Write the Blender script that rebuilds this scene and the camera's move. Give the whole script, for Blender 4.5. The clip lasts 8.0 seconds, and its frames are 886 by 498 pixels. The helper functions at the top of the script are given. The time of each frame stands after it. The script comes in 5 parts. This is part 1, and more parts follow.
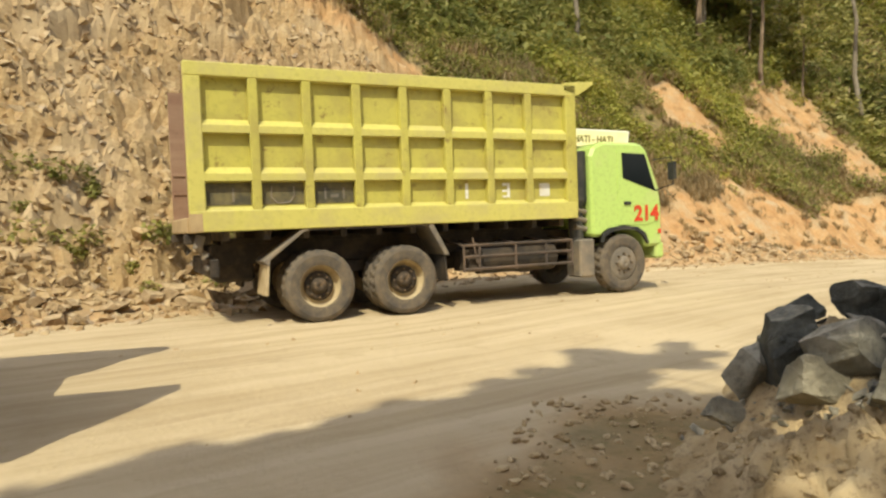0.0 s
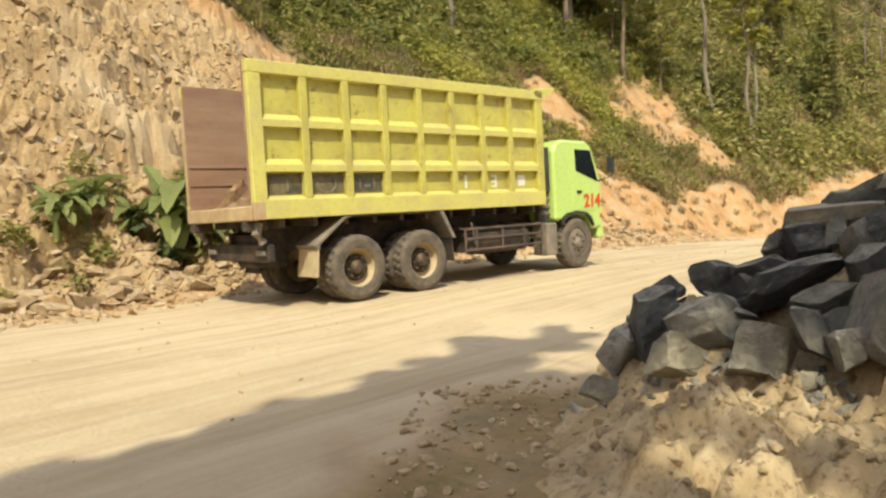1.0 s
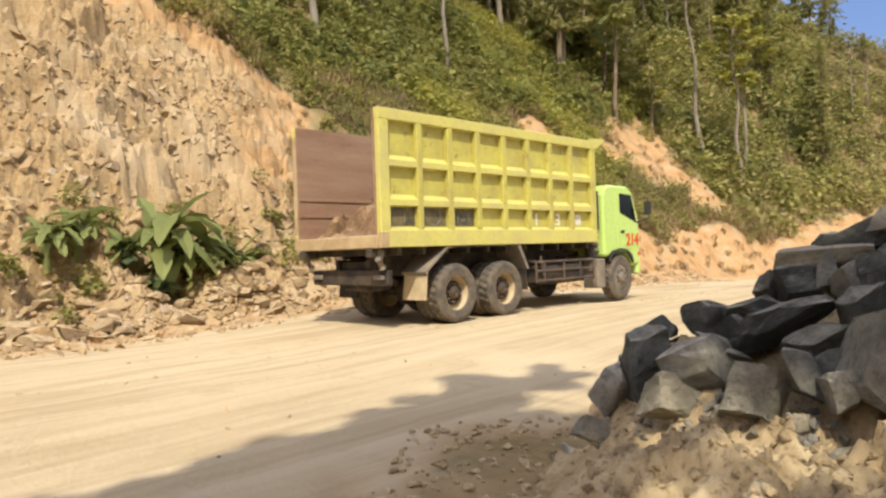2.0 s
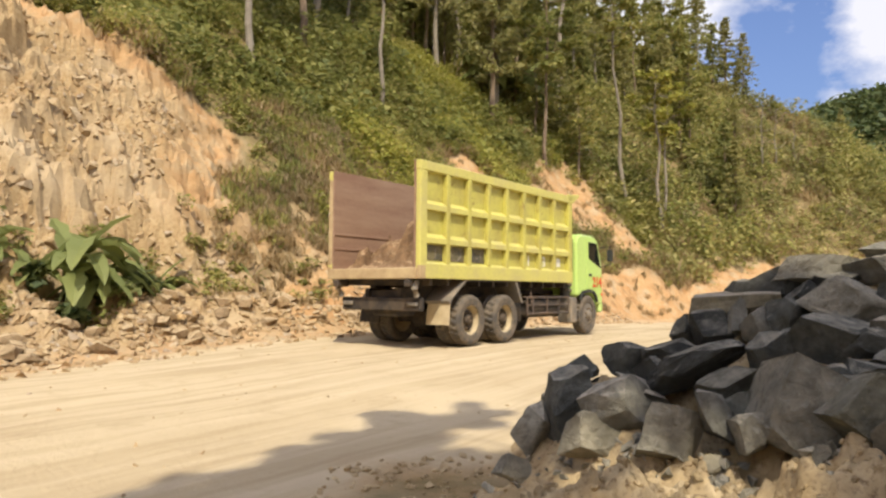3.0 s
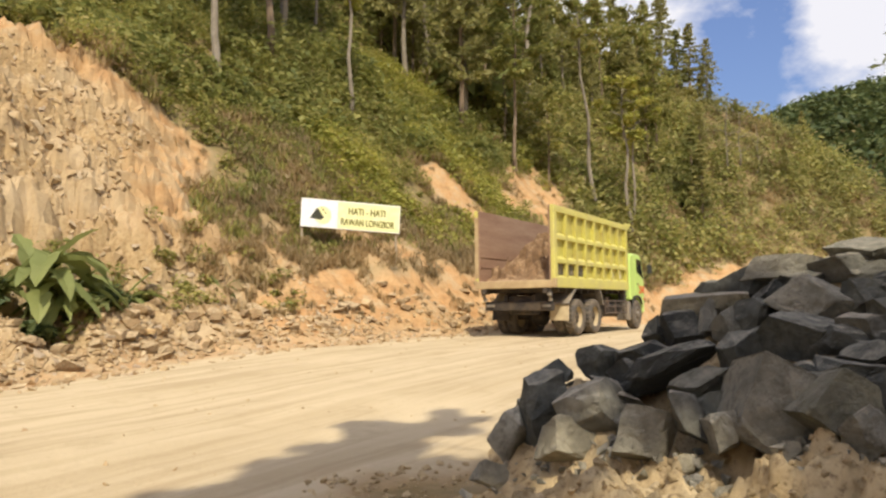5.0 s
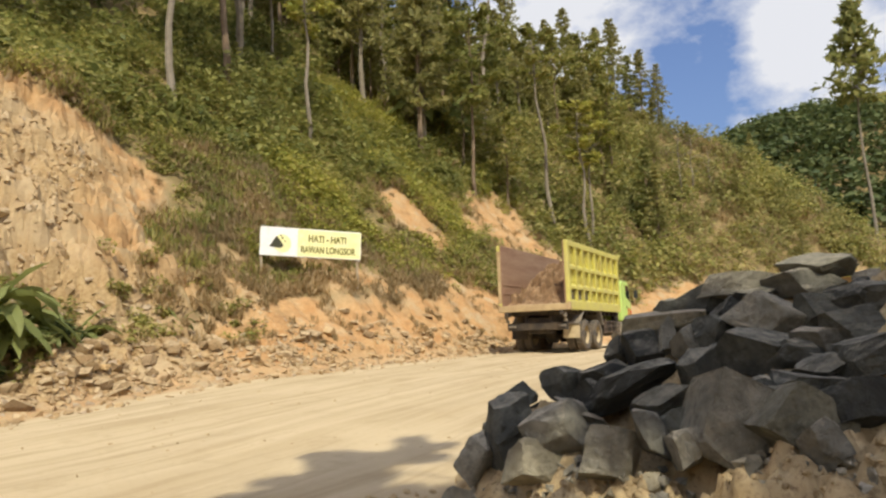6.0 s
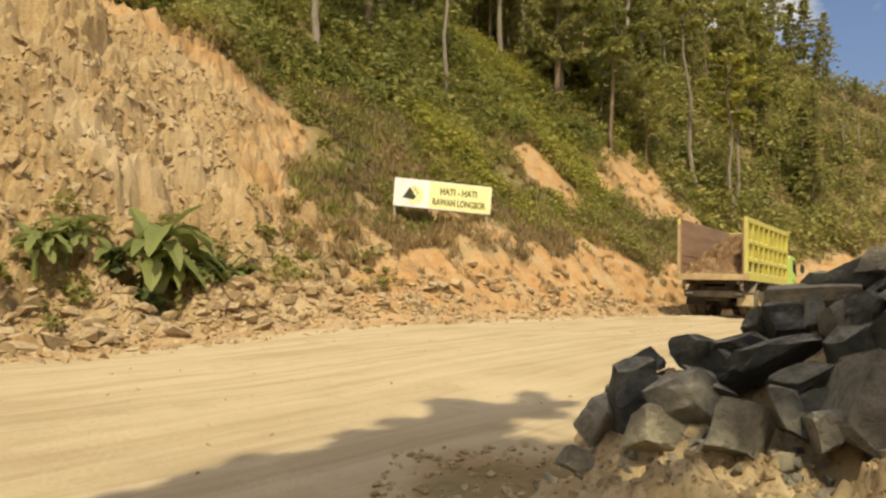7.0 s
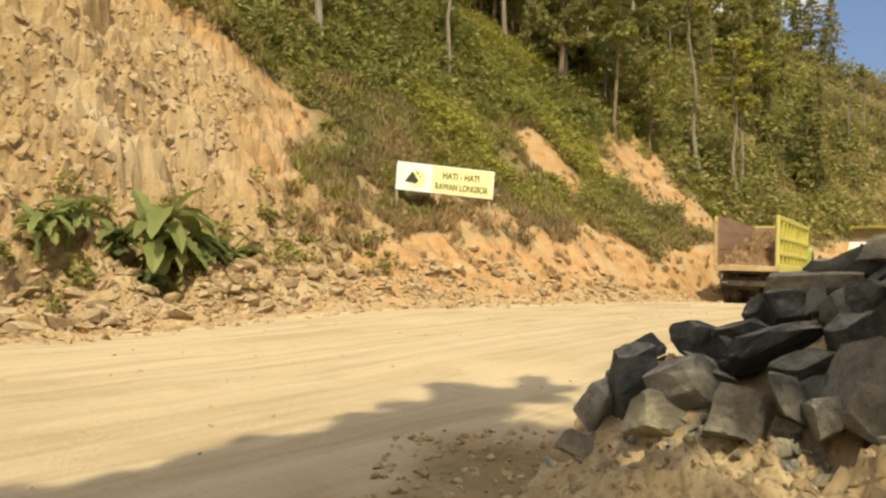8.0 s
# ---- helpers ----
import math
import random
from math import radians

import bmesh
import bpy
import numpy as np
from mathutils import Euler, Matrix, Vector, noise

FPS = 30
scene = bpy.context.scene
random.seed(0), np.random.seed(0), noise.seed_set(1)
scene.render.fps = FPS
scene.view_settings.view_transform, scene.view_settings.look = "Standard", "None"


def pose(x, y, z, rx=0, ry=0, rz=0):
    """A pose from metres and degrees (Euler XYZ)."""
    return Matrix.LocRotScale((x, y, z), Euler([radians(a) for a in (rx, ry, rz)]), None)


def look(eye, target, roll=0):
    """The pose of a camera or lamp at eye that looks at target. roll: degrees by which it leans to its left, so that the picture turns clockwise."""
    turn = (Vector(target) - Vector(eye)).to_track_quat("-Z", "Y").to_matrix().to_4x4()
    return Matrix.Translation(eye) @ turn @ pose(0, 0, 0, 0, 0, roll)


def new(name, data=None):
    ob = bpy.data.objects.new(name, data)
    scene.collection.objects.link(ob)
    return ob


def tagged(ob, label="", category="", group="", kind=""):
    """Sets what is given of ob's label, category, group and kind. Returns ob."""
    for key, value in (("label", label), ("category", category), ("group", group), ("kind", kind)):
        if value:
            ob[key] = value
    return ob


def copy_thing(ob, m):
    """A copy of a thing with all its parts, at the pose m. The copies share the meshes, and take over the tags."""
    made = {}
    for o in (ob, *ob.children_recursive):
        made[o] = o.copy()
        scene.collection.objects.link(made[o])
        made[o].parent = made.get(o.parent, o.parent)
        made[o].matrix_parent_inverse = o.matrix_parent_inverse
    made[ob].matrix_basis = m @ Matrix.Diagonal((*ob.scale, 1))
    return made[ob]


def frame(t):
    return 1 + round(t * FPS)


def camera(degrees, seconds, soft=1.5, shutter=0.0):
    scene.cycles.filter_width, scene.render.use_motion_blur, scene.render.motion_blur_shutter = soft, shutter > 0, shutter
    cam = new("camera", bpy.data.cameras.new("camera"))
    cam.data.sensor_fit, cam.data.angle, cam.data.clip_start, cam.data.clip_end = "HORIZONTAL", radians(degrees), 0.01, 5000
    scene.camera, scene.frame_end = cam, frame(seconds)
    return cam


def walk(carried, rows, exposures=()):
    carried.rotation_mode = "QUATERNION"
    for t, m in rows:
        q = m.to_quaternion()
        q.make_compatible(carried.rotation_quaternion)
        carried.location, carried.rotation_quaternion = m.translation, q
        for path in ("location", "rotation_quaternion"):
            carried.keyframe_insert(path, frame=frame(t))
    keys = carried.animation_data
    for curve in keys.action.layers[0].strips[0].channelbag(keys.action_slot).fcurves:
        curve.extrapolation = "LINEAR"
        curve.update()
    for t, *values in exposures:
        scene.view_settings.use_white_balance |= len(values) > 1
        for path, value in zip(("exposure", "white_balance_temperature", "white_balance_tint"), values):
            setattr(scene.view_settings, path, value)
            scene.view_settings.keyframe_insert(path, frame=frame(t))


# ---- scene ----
# ---- camera ----
EYE = 1.222
cam = camera(65.5, 8.0, soft=2.4)
walk(cam, [(t, pose(0, 0, EYE, a, b, c)) for t, a, b, c in (
    (0.0, 88.4, 0.91, -0.03), (0.5, 89.18, -0.43, -7.18), (1.0, 87.51, 2.33, -9.84), (1.2, 87.85, 2.62, -10.67),
    (2.3, 91.11, 0.8, -10.91), (2.5, 91.35, 0.36, -12.7), (3.0, 93.42, -0.33, -16.41), (3.5, 92.81, -0.37, -16.09),
    (4.0, 92.81, -0.14, -17.02), (4.5, 93.96, 0.3, -18.18), (4.7, 93.83, 1.0, -19.01), (5.8, 95.48, 1.23, -16.86),
    (6.0, 96.0, 2.65, -21.67), (6.5, 96.07, -0.92, -21.73), (7.0, 92.45, -0.85, -11.2), (7.5, 90.75, -0.95, -9.7),
    (8.0, 91.15, -1.33, -11.05))],
     exposures=((0.0, -0.18, 6350, 8), (0.5, -0.10, 6350, 9), (1.0, -0.03, 6200, 10), (2.5, 0.01, 6000, 17), (3.0, -0.05, 6050, 16), (4.5, -0.07, 6200, 16),
                (6.0, -0.26, 6100, 12), (6.5, -0.31, 6100, 12), (7.0, -0.35, 7000, 9), (7.5, -0.33, 7050, 8), (8.0, -0.17, 6950, 8)))

# ---- sun and sky ----
SUN_AZ, SUN_EL = -167.0, 51.0          # degrees clockwise from +y; elevation
world = bpy.data.worlds.new("sky")
scene.world = world
world.use_nodes = True
wn, wl = world.node_tree.nodes, world.node_tree.links
bg = wn["Background"]
sky = wn.new("ShaderNodeTexSky")
sky.sky_type, sky.sun_disc = "NISHITA", False
sky.sun_elevation, sky.sun_rotation = radians(SUN_EL), radians(SUN_AZ)
sky.dust_density = 5.0
coord = wn.new("ShaderNodeTexCoord")
cmap = wn.new("ShaderNodeMapping")
cmap.inputs["Scale"].default_value = (2.0, 2.0, 3.2)
cloud = wn.new("ShaderNodeTexNoise")
cloud.inputs["Scale"].default_value, cloud.inputs["Detail"].default_value, cloud.inputs["Roughness"].default_value = 2.6, 8, 0.58
wl.new(coord.outputs["Generated"], cmap.inputs[0])
wl.new(cmap.outputs[0], cloud.inputs["Vector"])
cover = cloud.outputs["Fac"]
# two banks of fair-weather cloud over the hill with clear sky between: azimuth, elevation, reach, thickness
for az, el, reach, thick in ((34.0, 24.5, 0.20, 0.17), (50.8, 18.5, 0.16, 0.19), (44.5, 18.5, 0.13, -0.13), (46.0, 13.0, 0.16, -0.12)):
    off = wn.new("ShaderNodeVectorMath")
    off.operation = "DISTANCE"
    wl.new(coord.outputs["Generated"], off.inputs[0])
    off.inputs[1].default_value = (math.sin(radians(az)) * math.cos(radians(el)), math.cos(radians(az)) * math.cos(radians(el)), math.sin(radians(el)))
    fade = wn.new("ShaderNodeMapRange")
    fade.interpolation_type = "SMOOTHSTEP"
    for key, v in (("From Min", 0.0), ("From Max", reach), ("To Min", thick), ("To Max", 0.0)):
        fade.inputs[key].default_value = v
    wl.new(off.outputs["Value"], fade.inputs["Value"])
    tot = wn.new("ShaderNodeMath")
    wl.new(cover, tot.inputs[0])
    wl.new(fade.outputs[0], tot.inputs[1])
    cover = tot.outputs[0]
ramp = wn.new("ShaderNodeValToRGB")
ramp.color_ramp.elements[0].position, ramp.color_ramp.elements[1].position = 0.43, 0.60
cmix = wn.new("ShaderNodeMixRGB")
cmix.inputs[2].default_value = (15.2, 15.0, 14.7, 1)
wl.new(cover, ramp.inputs[0])
wl.new(ramp.outputs[0], cmix.inputs[0])
clear = wn.new("ShaderNodeMixRGB")
clear.blend_type, clear.inputs[0].default_value = "MULTIPLY", 1.0
clear.inputs[2].default_value = (2.3, 2.5, 2.95, 1)
wl.new(sky.outputs[0], clear.inputs[1])
wl.new(clear.outputs[0], cmix.inputs[1])
wl.new(cmix.outputs[0], bg.inputs[0])
bg.inputs[1].default_value = 0.065
sun = new("sun", bpy.data.lights.new("sun", "SUN"))
sun.data.energy, sun.data.angle, sun.data.color = 5.0, radians(0.55), (1.0, 0.91, 0.685)
SUN_DIR = Vector((math.sin(radians(SUN_AZ)) * math.cos(radians(SUN_EL)), math.cos(radians(SUN_AZ)) * math.cos(radians(SUN_EL)), math.sin(radians(SUN_EL))))
sun.matrix_world = look(SUN_DIR * 100, (0, 0, 0))


# ---- materials ----
def base_mat(name, rough=0.8, metal=0.0):
    m = bpy.data.materials.new(name)
    m.use_nodes = True
    b = m.node_tree.nodes["Principled BSDF"]
    b.inputs["Roughness"].default_value, b.inputs["Metallic"].default_value = rough, metal
    b.inputs["Specular IOR Level"].default_value = 0.3
    return m, m.node_tree.nodes, m.node_tree.links, b


def noise_node(n, l, scale, detail=6, rough=0.55, src="Object", stretch=None):
    tc = n.new("ShaderNodeTexCoord")
    out = tc.outputs[src]
    if stretch:
        mp = n.new("ShaderNodeMapping")
        mp.inputs["Scale"].default_value = stretch
        l.new(out, mp.inputs[0])
        out = mp.outputs[0]
    t = n.new("ShaderNodeTexNoise")
    t.inputs["Scale"].default_value, t.inputs["Detail"].default_value, t.inputs["Roughness"].default_value = scale, detail, rough
    l.new(out, t.inputs["Vector"])
    return t.outputs["Fac"]


def steps(n, l, fac, *stops):
    r = n.new("ShaderNodeValToRGB")
    e = r.color_ramp.elements
    while len(e) < len(stops):
        e.new(0.5)
    for k, (p, c) in zip(e, stops):
        k.position, k.color = p, (*c, 1) if len(c) == 3 else c
    l.new(fac, r.inputs[0])
    return r.outputs[0]


def mixc(n, l, fac, a, b, kind="MIX"):
    m = n.new("ShaderNodeMixRGB")
    m.blend_type = kind
    for sock, v in zip(m.inputs, (fac, a, b)):
        if isinstance(v, (int, float)):
            sock.default_value = v
        elif isinstance(v, tuple):
            sock.default_value = (*v, 1)
        else:
            l.new(v, sock)
    return m.outputs[0]


def bump(n, l, b, height, strength=0.5, dist=0.02):
    p = n.new("ShaderNodeBump")
    p.inputs["Strength"].default_value, p.inputs["Distance"].default_value = strength, dist
    l.new(height, p.inputs["Height"])
    l.new(p.outputs[0], b.inputs["Normal"])


G0, G1 = (0, 0, 0), (1, 1, 1)


def stained(name, colour, dirt, rough=0.5, metal=0.0, amount=0.5, scale=2.5, fine=18, streak=None, relief=0.15, spots=None):
    """Paint, steel or rubber with dust and wear at two scales."""
    m, n, l, b = base_mat(name, rough, metal)
    big = noise_node(n, l, scale, 8, 0.65, stretch=streak)
    small = noise_node(n, l, fine, 6, 0.7)
    f = steps(n, l, big, (0.62 - 0.4 * amount, G0), (0.82 - 0.2 * amount, G1))
    f2 = steps(n, l, small, (0.5, G0), (0.75, G1))
    dark = tuple(c * 0.75 for c in colour)
    c = mixc(n, l, f2, colour, dark)
    c = mixc(n, l, f, c, dirt)
    if spots:
        c = mixc(n, l, steps(n, l, noise_node(n, l, 4.2, 7, 0.7), (0.58, G0), (0.70, G1)), c, spots)
    l.new(c, b.inputs["Base Color"])
    bump(n, l, b, small, relief, 0.01)
    return m


YELLOW = stained("yellow_paint", (0.51, 0.465, 0.10), (0.36, 0.30, 0.09), 0.45, amount=0.48, scale=1.9, fine=8, spots=(0.20, 0.13, 0.04))
RAILYEL = stained("rail_paint", (0.57, 0.52, 0.135), (0.47, 0.41, 0.16), 0.45, amount=0.4, scale=2.0, fine=14)
RUST = stained("rusty_steel", (0.25, 0.145, 0.09), (0.34, 0.225, 0.14), 0.8, amount=0.7, scale=1.2, fine=10, streak=(0.5, 1, 3))
DUSTEDGE = stained("dusty_edge", (0.36, 0.25, 0.13), (0.5, 0.38, 0.2), 0.85, amount=0.7, scale=3)
DARKPANEL = stained("dark_panel", (0.07, 0.065, 0.045), (0.22, 0.18, 0.08), 0.6, amount=0.6, scale=4)
LIME = stained("lime_paint", (0.48, 0.65, 0.17), (0.52, 0.58, 0.24), 0.3, amount=0.3, scale=1.5)
WHITE = stained("white_paint", (0.75, 0.75, 0.70), (0.6, 0.55, 0.4), 0.5, amount=0.35)
RED = stained("red_paint", (0.62, 0.06, 0.02), (0.5, 0.12, 0.04), 0.5, amount=0.3)
RUBBER = stained("dusty_rubber", (0.085, 0.075, 0.062), (0.20, 0.155, 0.10), 0.9, amount=0.6, scale=5, fine=40, relief=0.4)
RIM = stained("dusty_rim", (0.42, 0.33, 0.19), (0.52, 0.42, 0.25), 0.8, amount=0.6, scale=6)
HUB = stained("greasy_hub", (0.06, 0.045, 0.03), (0.25, 0.17, 0.09), 0.7, amount=0.4, scale=9)
CHASSIS = stained("chassis_steel", (0.035, 0.03, 0.025), (0.11, 0.08, 0.05), 0.8, amount=0.5, scale=3)
GREYSTEEL = stained("dusty_grey_steel", (0.17, 0.15, 0.12), (0.30, 0.24, 0.16), 0.7, amount=0.5, scale=4)
RACK = stained("rack_steel", (0.075, 0.06, 0.048), (0.17, 0.115, 0.075), 0.8, amount=0.55, scale=3)
BLACKPL = stained("black_plastic", (0.03, 0.032, 0.03), (0.10, 0.09, 0.07), 0.6, amount=0.4)
GLASS, _n, _l, _b = base_mat("dark_glass", 0.06)
_b.inputs["Base Color"].default_value, _b.inputs["Specular IOR Level"].default_value = (0.006, 0.008, 0.007, 1), 0.25
SIGNW = stained("sign_white", (0.82, 0.82, 0.78), (0.7, 0.68, 0.6), 0.5, amount=0.25)
SIGNY = stained("sign_yellow", (0.82, 0.79, 0.38), (0.82, 0.80, 0.56), 0.5, amount=0.3)
SIGNK = stained("sign_ink", (0.05, 0.05, 0.03), (0.12, 0.11, 0.05), 0.6, amount=0.2)
OLIVEINK = stained("sign_olive_ink", (0.15, 0.14, 0.025), (0.26, 0.24, 0.06), 0.6, amount=0.3)
WOODPOST = stained("weathered_post", (0.34, 0.27, 0.18), (0.5, 0.42, 0.3), 0.9, amount=0.5, scale=6)


def rock_mat(name, a, bcol, dust, dusting, darkest=0.42, still=True):
    m, n, l, b = base_mat(name, 0.88)
    geo = n.new("ShaderNodeNewGeometry")
    info = n.new("ShaderNodeObjectInfo")
    at = geo.outputs["Position"] if still else n.new("ShaderNodeTexCoord").outputs["Object"]

    def grain(scale, detail, rough):
        t = n.new("ShaderNodeTexNoise")
        t.inputs["Scale"].default_value, t.inputs["Detail"].default_value, t.inputs["Roughness"].default_value = scale, detail, rough
        l.new(at, t.inputs["Vector"])
        return t.outputs["Fac"]
    big, mid, small = grain(4.5, 6, 0.6), grain(17, 8, 0.68), grain(60, 6, 0.7)
    c = mixc(n, l, steps(n, l, big, (0.38, G0), (0.62, G1)), a, bcol)
    c = mixc(n, l, steps(n, l, mid, (0.47, G0), (0.66, G1)), c, tuple(k * 0.55 for k in a))
    c = mixc(n, l, steps(n, l, small, (0.60, G0), (0.74, G1)), c, tuple(k * 1.25 for k in a))
    tint = steps(n, l, info.outputs["Random"], (0.0, (darkest, darkest * 1.02, darkest * 1.05)), (0.7, (0.85, 0.85, 0.84)), (1.0, (1.25, 1.18, 1.0)))
    c = mixc(n, l, 1.0, c, tint, "MULTIPLY")
    sep = n.new("ShaderNodeSeparateXYZ")
    l.new(geo.outputs["Normal"], sep.inputs[0])
    up = n.new("ShaderNodeMath")
    up.operation = "MULTIPLY"
    l.new(sep.outputs[2], up.inputs[0])
    l.new(grain(9, 6, 0.65), up.inputs[1])
    c = mixc(n, l, steps(n, l, up.outputs[0], (0.28, G0), (0.28 + 0.4 / max(dusting, 0.01), G1)), c, dust)
    l.new(c, b.inputs["Base Color"])
    bump(n, l, b, mid, 0.9, 0.06)
    return m


GREYROCK = rock_mat("grey_rock", (0.18, 0.177, 0.142), (0.076, 0.078, 0.068), (0.38, 0.345, 0.26), 1.2, 0.28)
PALEROCK = rock_mat("pale_grey_rock", (0.33, 0.305, 0.235), (0.19, 0.18, 0.14), (0.46, 0.40, 0.29), 1.4, 0.6)
DUSTROCK = rock_mat("dusty_rock", (0.41, 0.375, 0.285), (0.25, 0.228, 0.168), (0.52, 0.46, 0.34), 1.6, 0.7)
TANROCK = rock_mat("tan_rock", (0.46, 0.325, 0.17), (0.34, 0.225, 0.115), (0.56, 0.42, 0.24), 1.6, 0.8)


def ground_mat(name):
    """Road dust, cut rock, bare soil and leaf litter, chosen by the face weights of the sheet."""
    m, n, l, b = base_mat(name, 0.95)
    b.inputs["Specular IOR Level"].default_value = 0.12

    def weight(key):
        a = n.new("ShaderNodeAttribute")
        a.attribute_name = key
        return a
    col = weight("kinds")
    sep = n.new("ShaderNodeSeparateColor")
    l.new(col.outputs["Color"], sep.inputs[0])
    big, mid, fine = noise_node(n, l, 0.35, 6), noise_node(n, l, 1.9, 8, 0.65), noise_node(n, l, 11, 8, 0.7)
    tracks = noise_node(n, l, 1.0, 8, 0.62, stretch=(0.07, 2.1, 1))
    streaks = noise_node(n, l, 1.0, 7, 0.6, stretch=(0.22, 3.0, 1))
    road = mixc(n, l, steps(n, l, tracks, (0.36, G0), (0.62, G1)), (0.40, 0.30, 0.165), (0.58, 0.465, 0.29))
    road = mixc(n, l, steps(n, l, big, (0.35, G0), (0.65, G1)), road, (0.57, 0.455, 0.28))
    road = mixc(n, l, steps(n, l, streaks, (0.48, G0), (0.74, G1)), road, (0.40, 0.30, 0.17))
    road = mixc(n, l, steps(n, l, mid, (0.55, G0), (0.8, G1)), road, (0.42, 0.32, 0.185))
    road = mixc(n, l, steps(n, l, fine, (0.58, G0), (0.78, G1)), road, (0.40, 0.30, 0.17))
    rock = mixc(n, l, steps(n, l, mid, (0.35, G0), (0.65, G1)), (0.36, 0.245, 0.115), (0.46, 0.34, 0.175))
    rock = mixc(n, l, steps(n, l, fine, (0.38, G1), (0.55, G0)), rock, (0.29, 0.19, 0.09))
    rock = mixc(n, l, steps(n, l, big, (0.48, G0), (0.68, G1)), rock, (0.47, 0.36, 0.215))
    soil = mixc(n, l, steps(n, l, mid, (0.3, G0), (0.7, G1)), (0.40, 0.215, 0.085), (0.52, 0.345, 0.165))
    patches = noise_node(n, l, 1.1, 7, 0.65)
    soil = mixc(n, l, steps(n, l, patches, (0.50, G0), (0.66, G1)), soil, (0.44, 0.34, 0.20))
    soil = mixc(n, l, steps(n, l, patches, (0.30, G1), (0.44, G0)), soil, (0.26, 0.16, 0.075))
    soil = mixc(n, l, steps(n, l, fine, (0.5, G0), (0.75, G1)), soil, (0.30, 0.165, 0.07))
    veg = mixc(n, l, steps(n, l, mid, (0.35, G0), (0.62, G1)), (0.17, 0.135, 0.055), (0.30, 0.21, 0.10))
    veg = mixc(n, l, steps(n, l, fine, (0.5, G0), (0.75, G1)), veg, (0.13, 0.14, 0.045))
    c = mixc(n, l, sep.outputs[0], road, rock)
    c = mixc(n, l, sep.outputs[1], c, soil)
    c = mixc(n, l, sep.outputs[2], c, veg)
    l.new(c, b.inputs["Base Color"])
    bump(n, l, b, fine, 0.55, 0.05)
    return m


GROUND = ground_mat("ground_surface")


def leaf_mat(name, stops, rough=0.6, glow=0.45):
    m, n, l, b = base_mat(name, rough)
    geo = n.new("ShaderNodeNewGeometry")
    patch = noise_node(n, l, 0.33, 4)
    pm = n.new("ShaderNodeMixRGB")
    pm.blend_type, pm.inputs[0].default_value = "MULTIPLY", 1.0
    l.new(steps(n, l, geo.outputs["Random Per Island"], *stops), pm.inputs[1])
    l.new(steps(n, l, patch, (0.33, (0.66, 0.68, 0.66)), (0.67, (1.0, 0.95, 0.87))), pm.inputs[2])
    l.new(pm.outputs[0], b.inputs["Base Color"])
    tr = n.new("ShaderNodeBsdfTranslucent")
    mx = n.new("ShaderNodeMixShader")
    mx.inputs[0].default_value = glow
    l.new(pm.outputs[0], tr.inputs[0])
    l.new(b.outputs[0], mx.inputs[1])
    l.new(tr.outputs[0], mx.inputs[2])
    l.new(mx.outputs[0], n["Material Output"].inputs[0])
    return m


SHRUBLEAF = leaf_mat("shrub_leaf", ((0.0, (0.20, 0.22, 0.06)), (0.4, (0.34, 0.345, 0.085)), (0.75, (0.47, 0.44, 0.13)), (1.0, (0.53, 0.44, 0.19))))
DRYLEAF = leaf_mat("dry_scrub", ((0.0, (0.28, 0.20, 0.09)), (0.5, (0.44, 0.32, 0.16)), (1.0, (0.55, 0.43, 0.25))))
TREELEAF = leaf_mat("tree_leaf", ((0.0, (0.17, 0.20, 0.06)), (0.5, (0.31, 0.32, 0.09)), (1.0, (0.46, 0.44, 0.15))), glow=0.5)
PINELEAF = leaf_mat("pine_needles", ((0.0, (0.27, 0.27, 0.09)), (0.5, (0.41, 0.39, 0.135)), (1.0, (0.52, 0.47, 0.19))), glow=0.5)
LIMELEAF = leaf_mat("bright_leaf", ((0.0, (0.30, 0.34, 0.06)), (0.5, (0.46, 0.45, 0.09)), (1.0, (0.57, 0.50, 0.14))))
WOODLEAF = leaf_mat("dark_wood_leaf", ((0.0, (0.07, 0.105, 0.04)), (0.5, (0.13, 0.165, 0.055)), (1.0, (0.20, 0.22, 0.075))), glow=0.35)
BANANA = leaf_mat("banana_leaf", ((0.0, (0.19, 0.235, 0.075)), (0.6, (0.33, 0.37, 0.13)), (1.0, (0.52, 0.51, 0.24))), 0.55)
BARK = stained("pale_bark", (0.27, 0.23, 0.17), (0.16, 0.13, 0.09), 0.9, amount=0.5, scale=2, fine=12)
DARKBARK = stained("brown_bark", (0.17, 0.12, 0.075), (0.28, 0.21, 0.14), 0.9, amount=0.5, scale=2, fine=12)


# ---- building helpers ----
def part(name, bm, material, parent, label="", at=None):
    me = bpy.data.meshes.new(name)
    bm.to_mesh(me)
    bm.free()
    me.materials.append(material)
    ob = new(name, me)
    ob.parent = parent
    if at is not None:
        ob.matrix_basis = at
    return tagged(ob, label) if label else ob


def block(bm, x0, x1, y0, y1, z0, z1, m=None):
    vs = [bm.verts.new((x, y, z)) for x in (x0, x1) for y in (y0, y1) for z in (z0, z1)]
    for q in ((0, 1, 3, 2), (4, 6, 7, 5), (0, 4, 5, 1), (2, 3, 7, 6), (0, 2, 6, 4), (1, 5, 7, 3)):
        bm.faces.new([vs[k] for k in q])
    if m:
        bmesh.ops.transform(bm, matrix=m, verts=vs)
    return vs


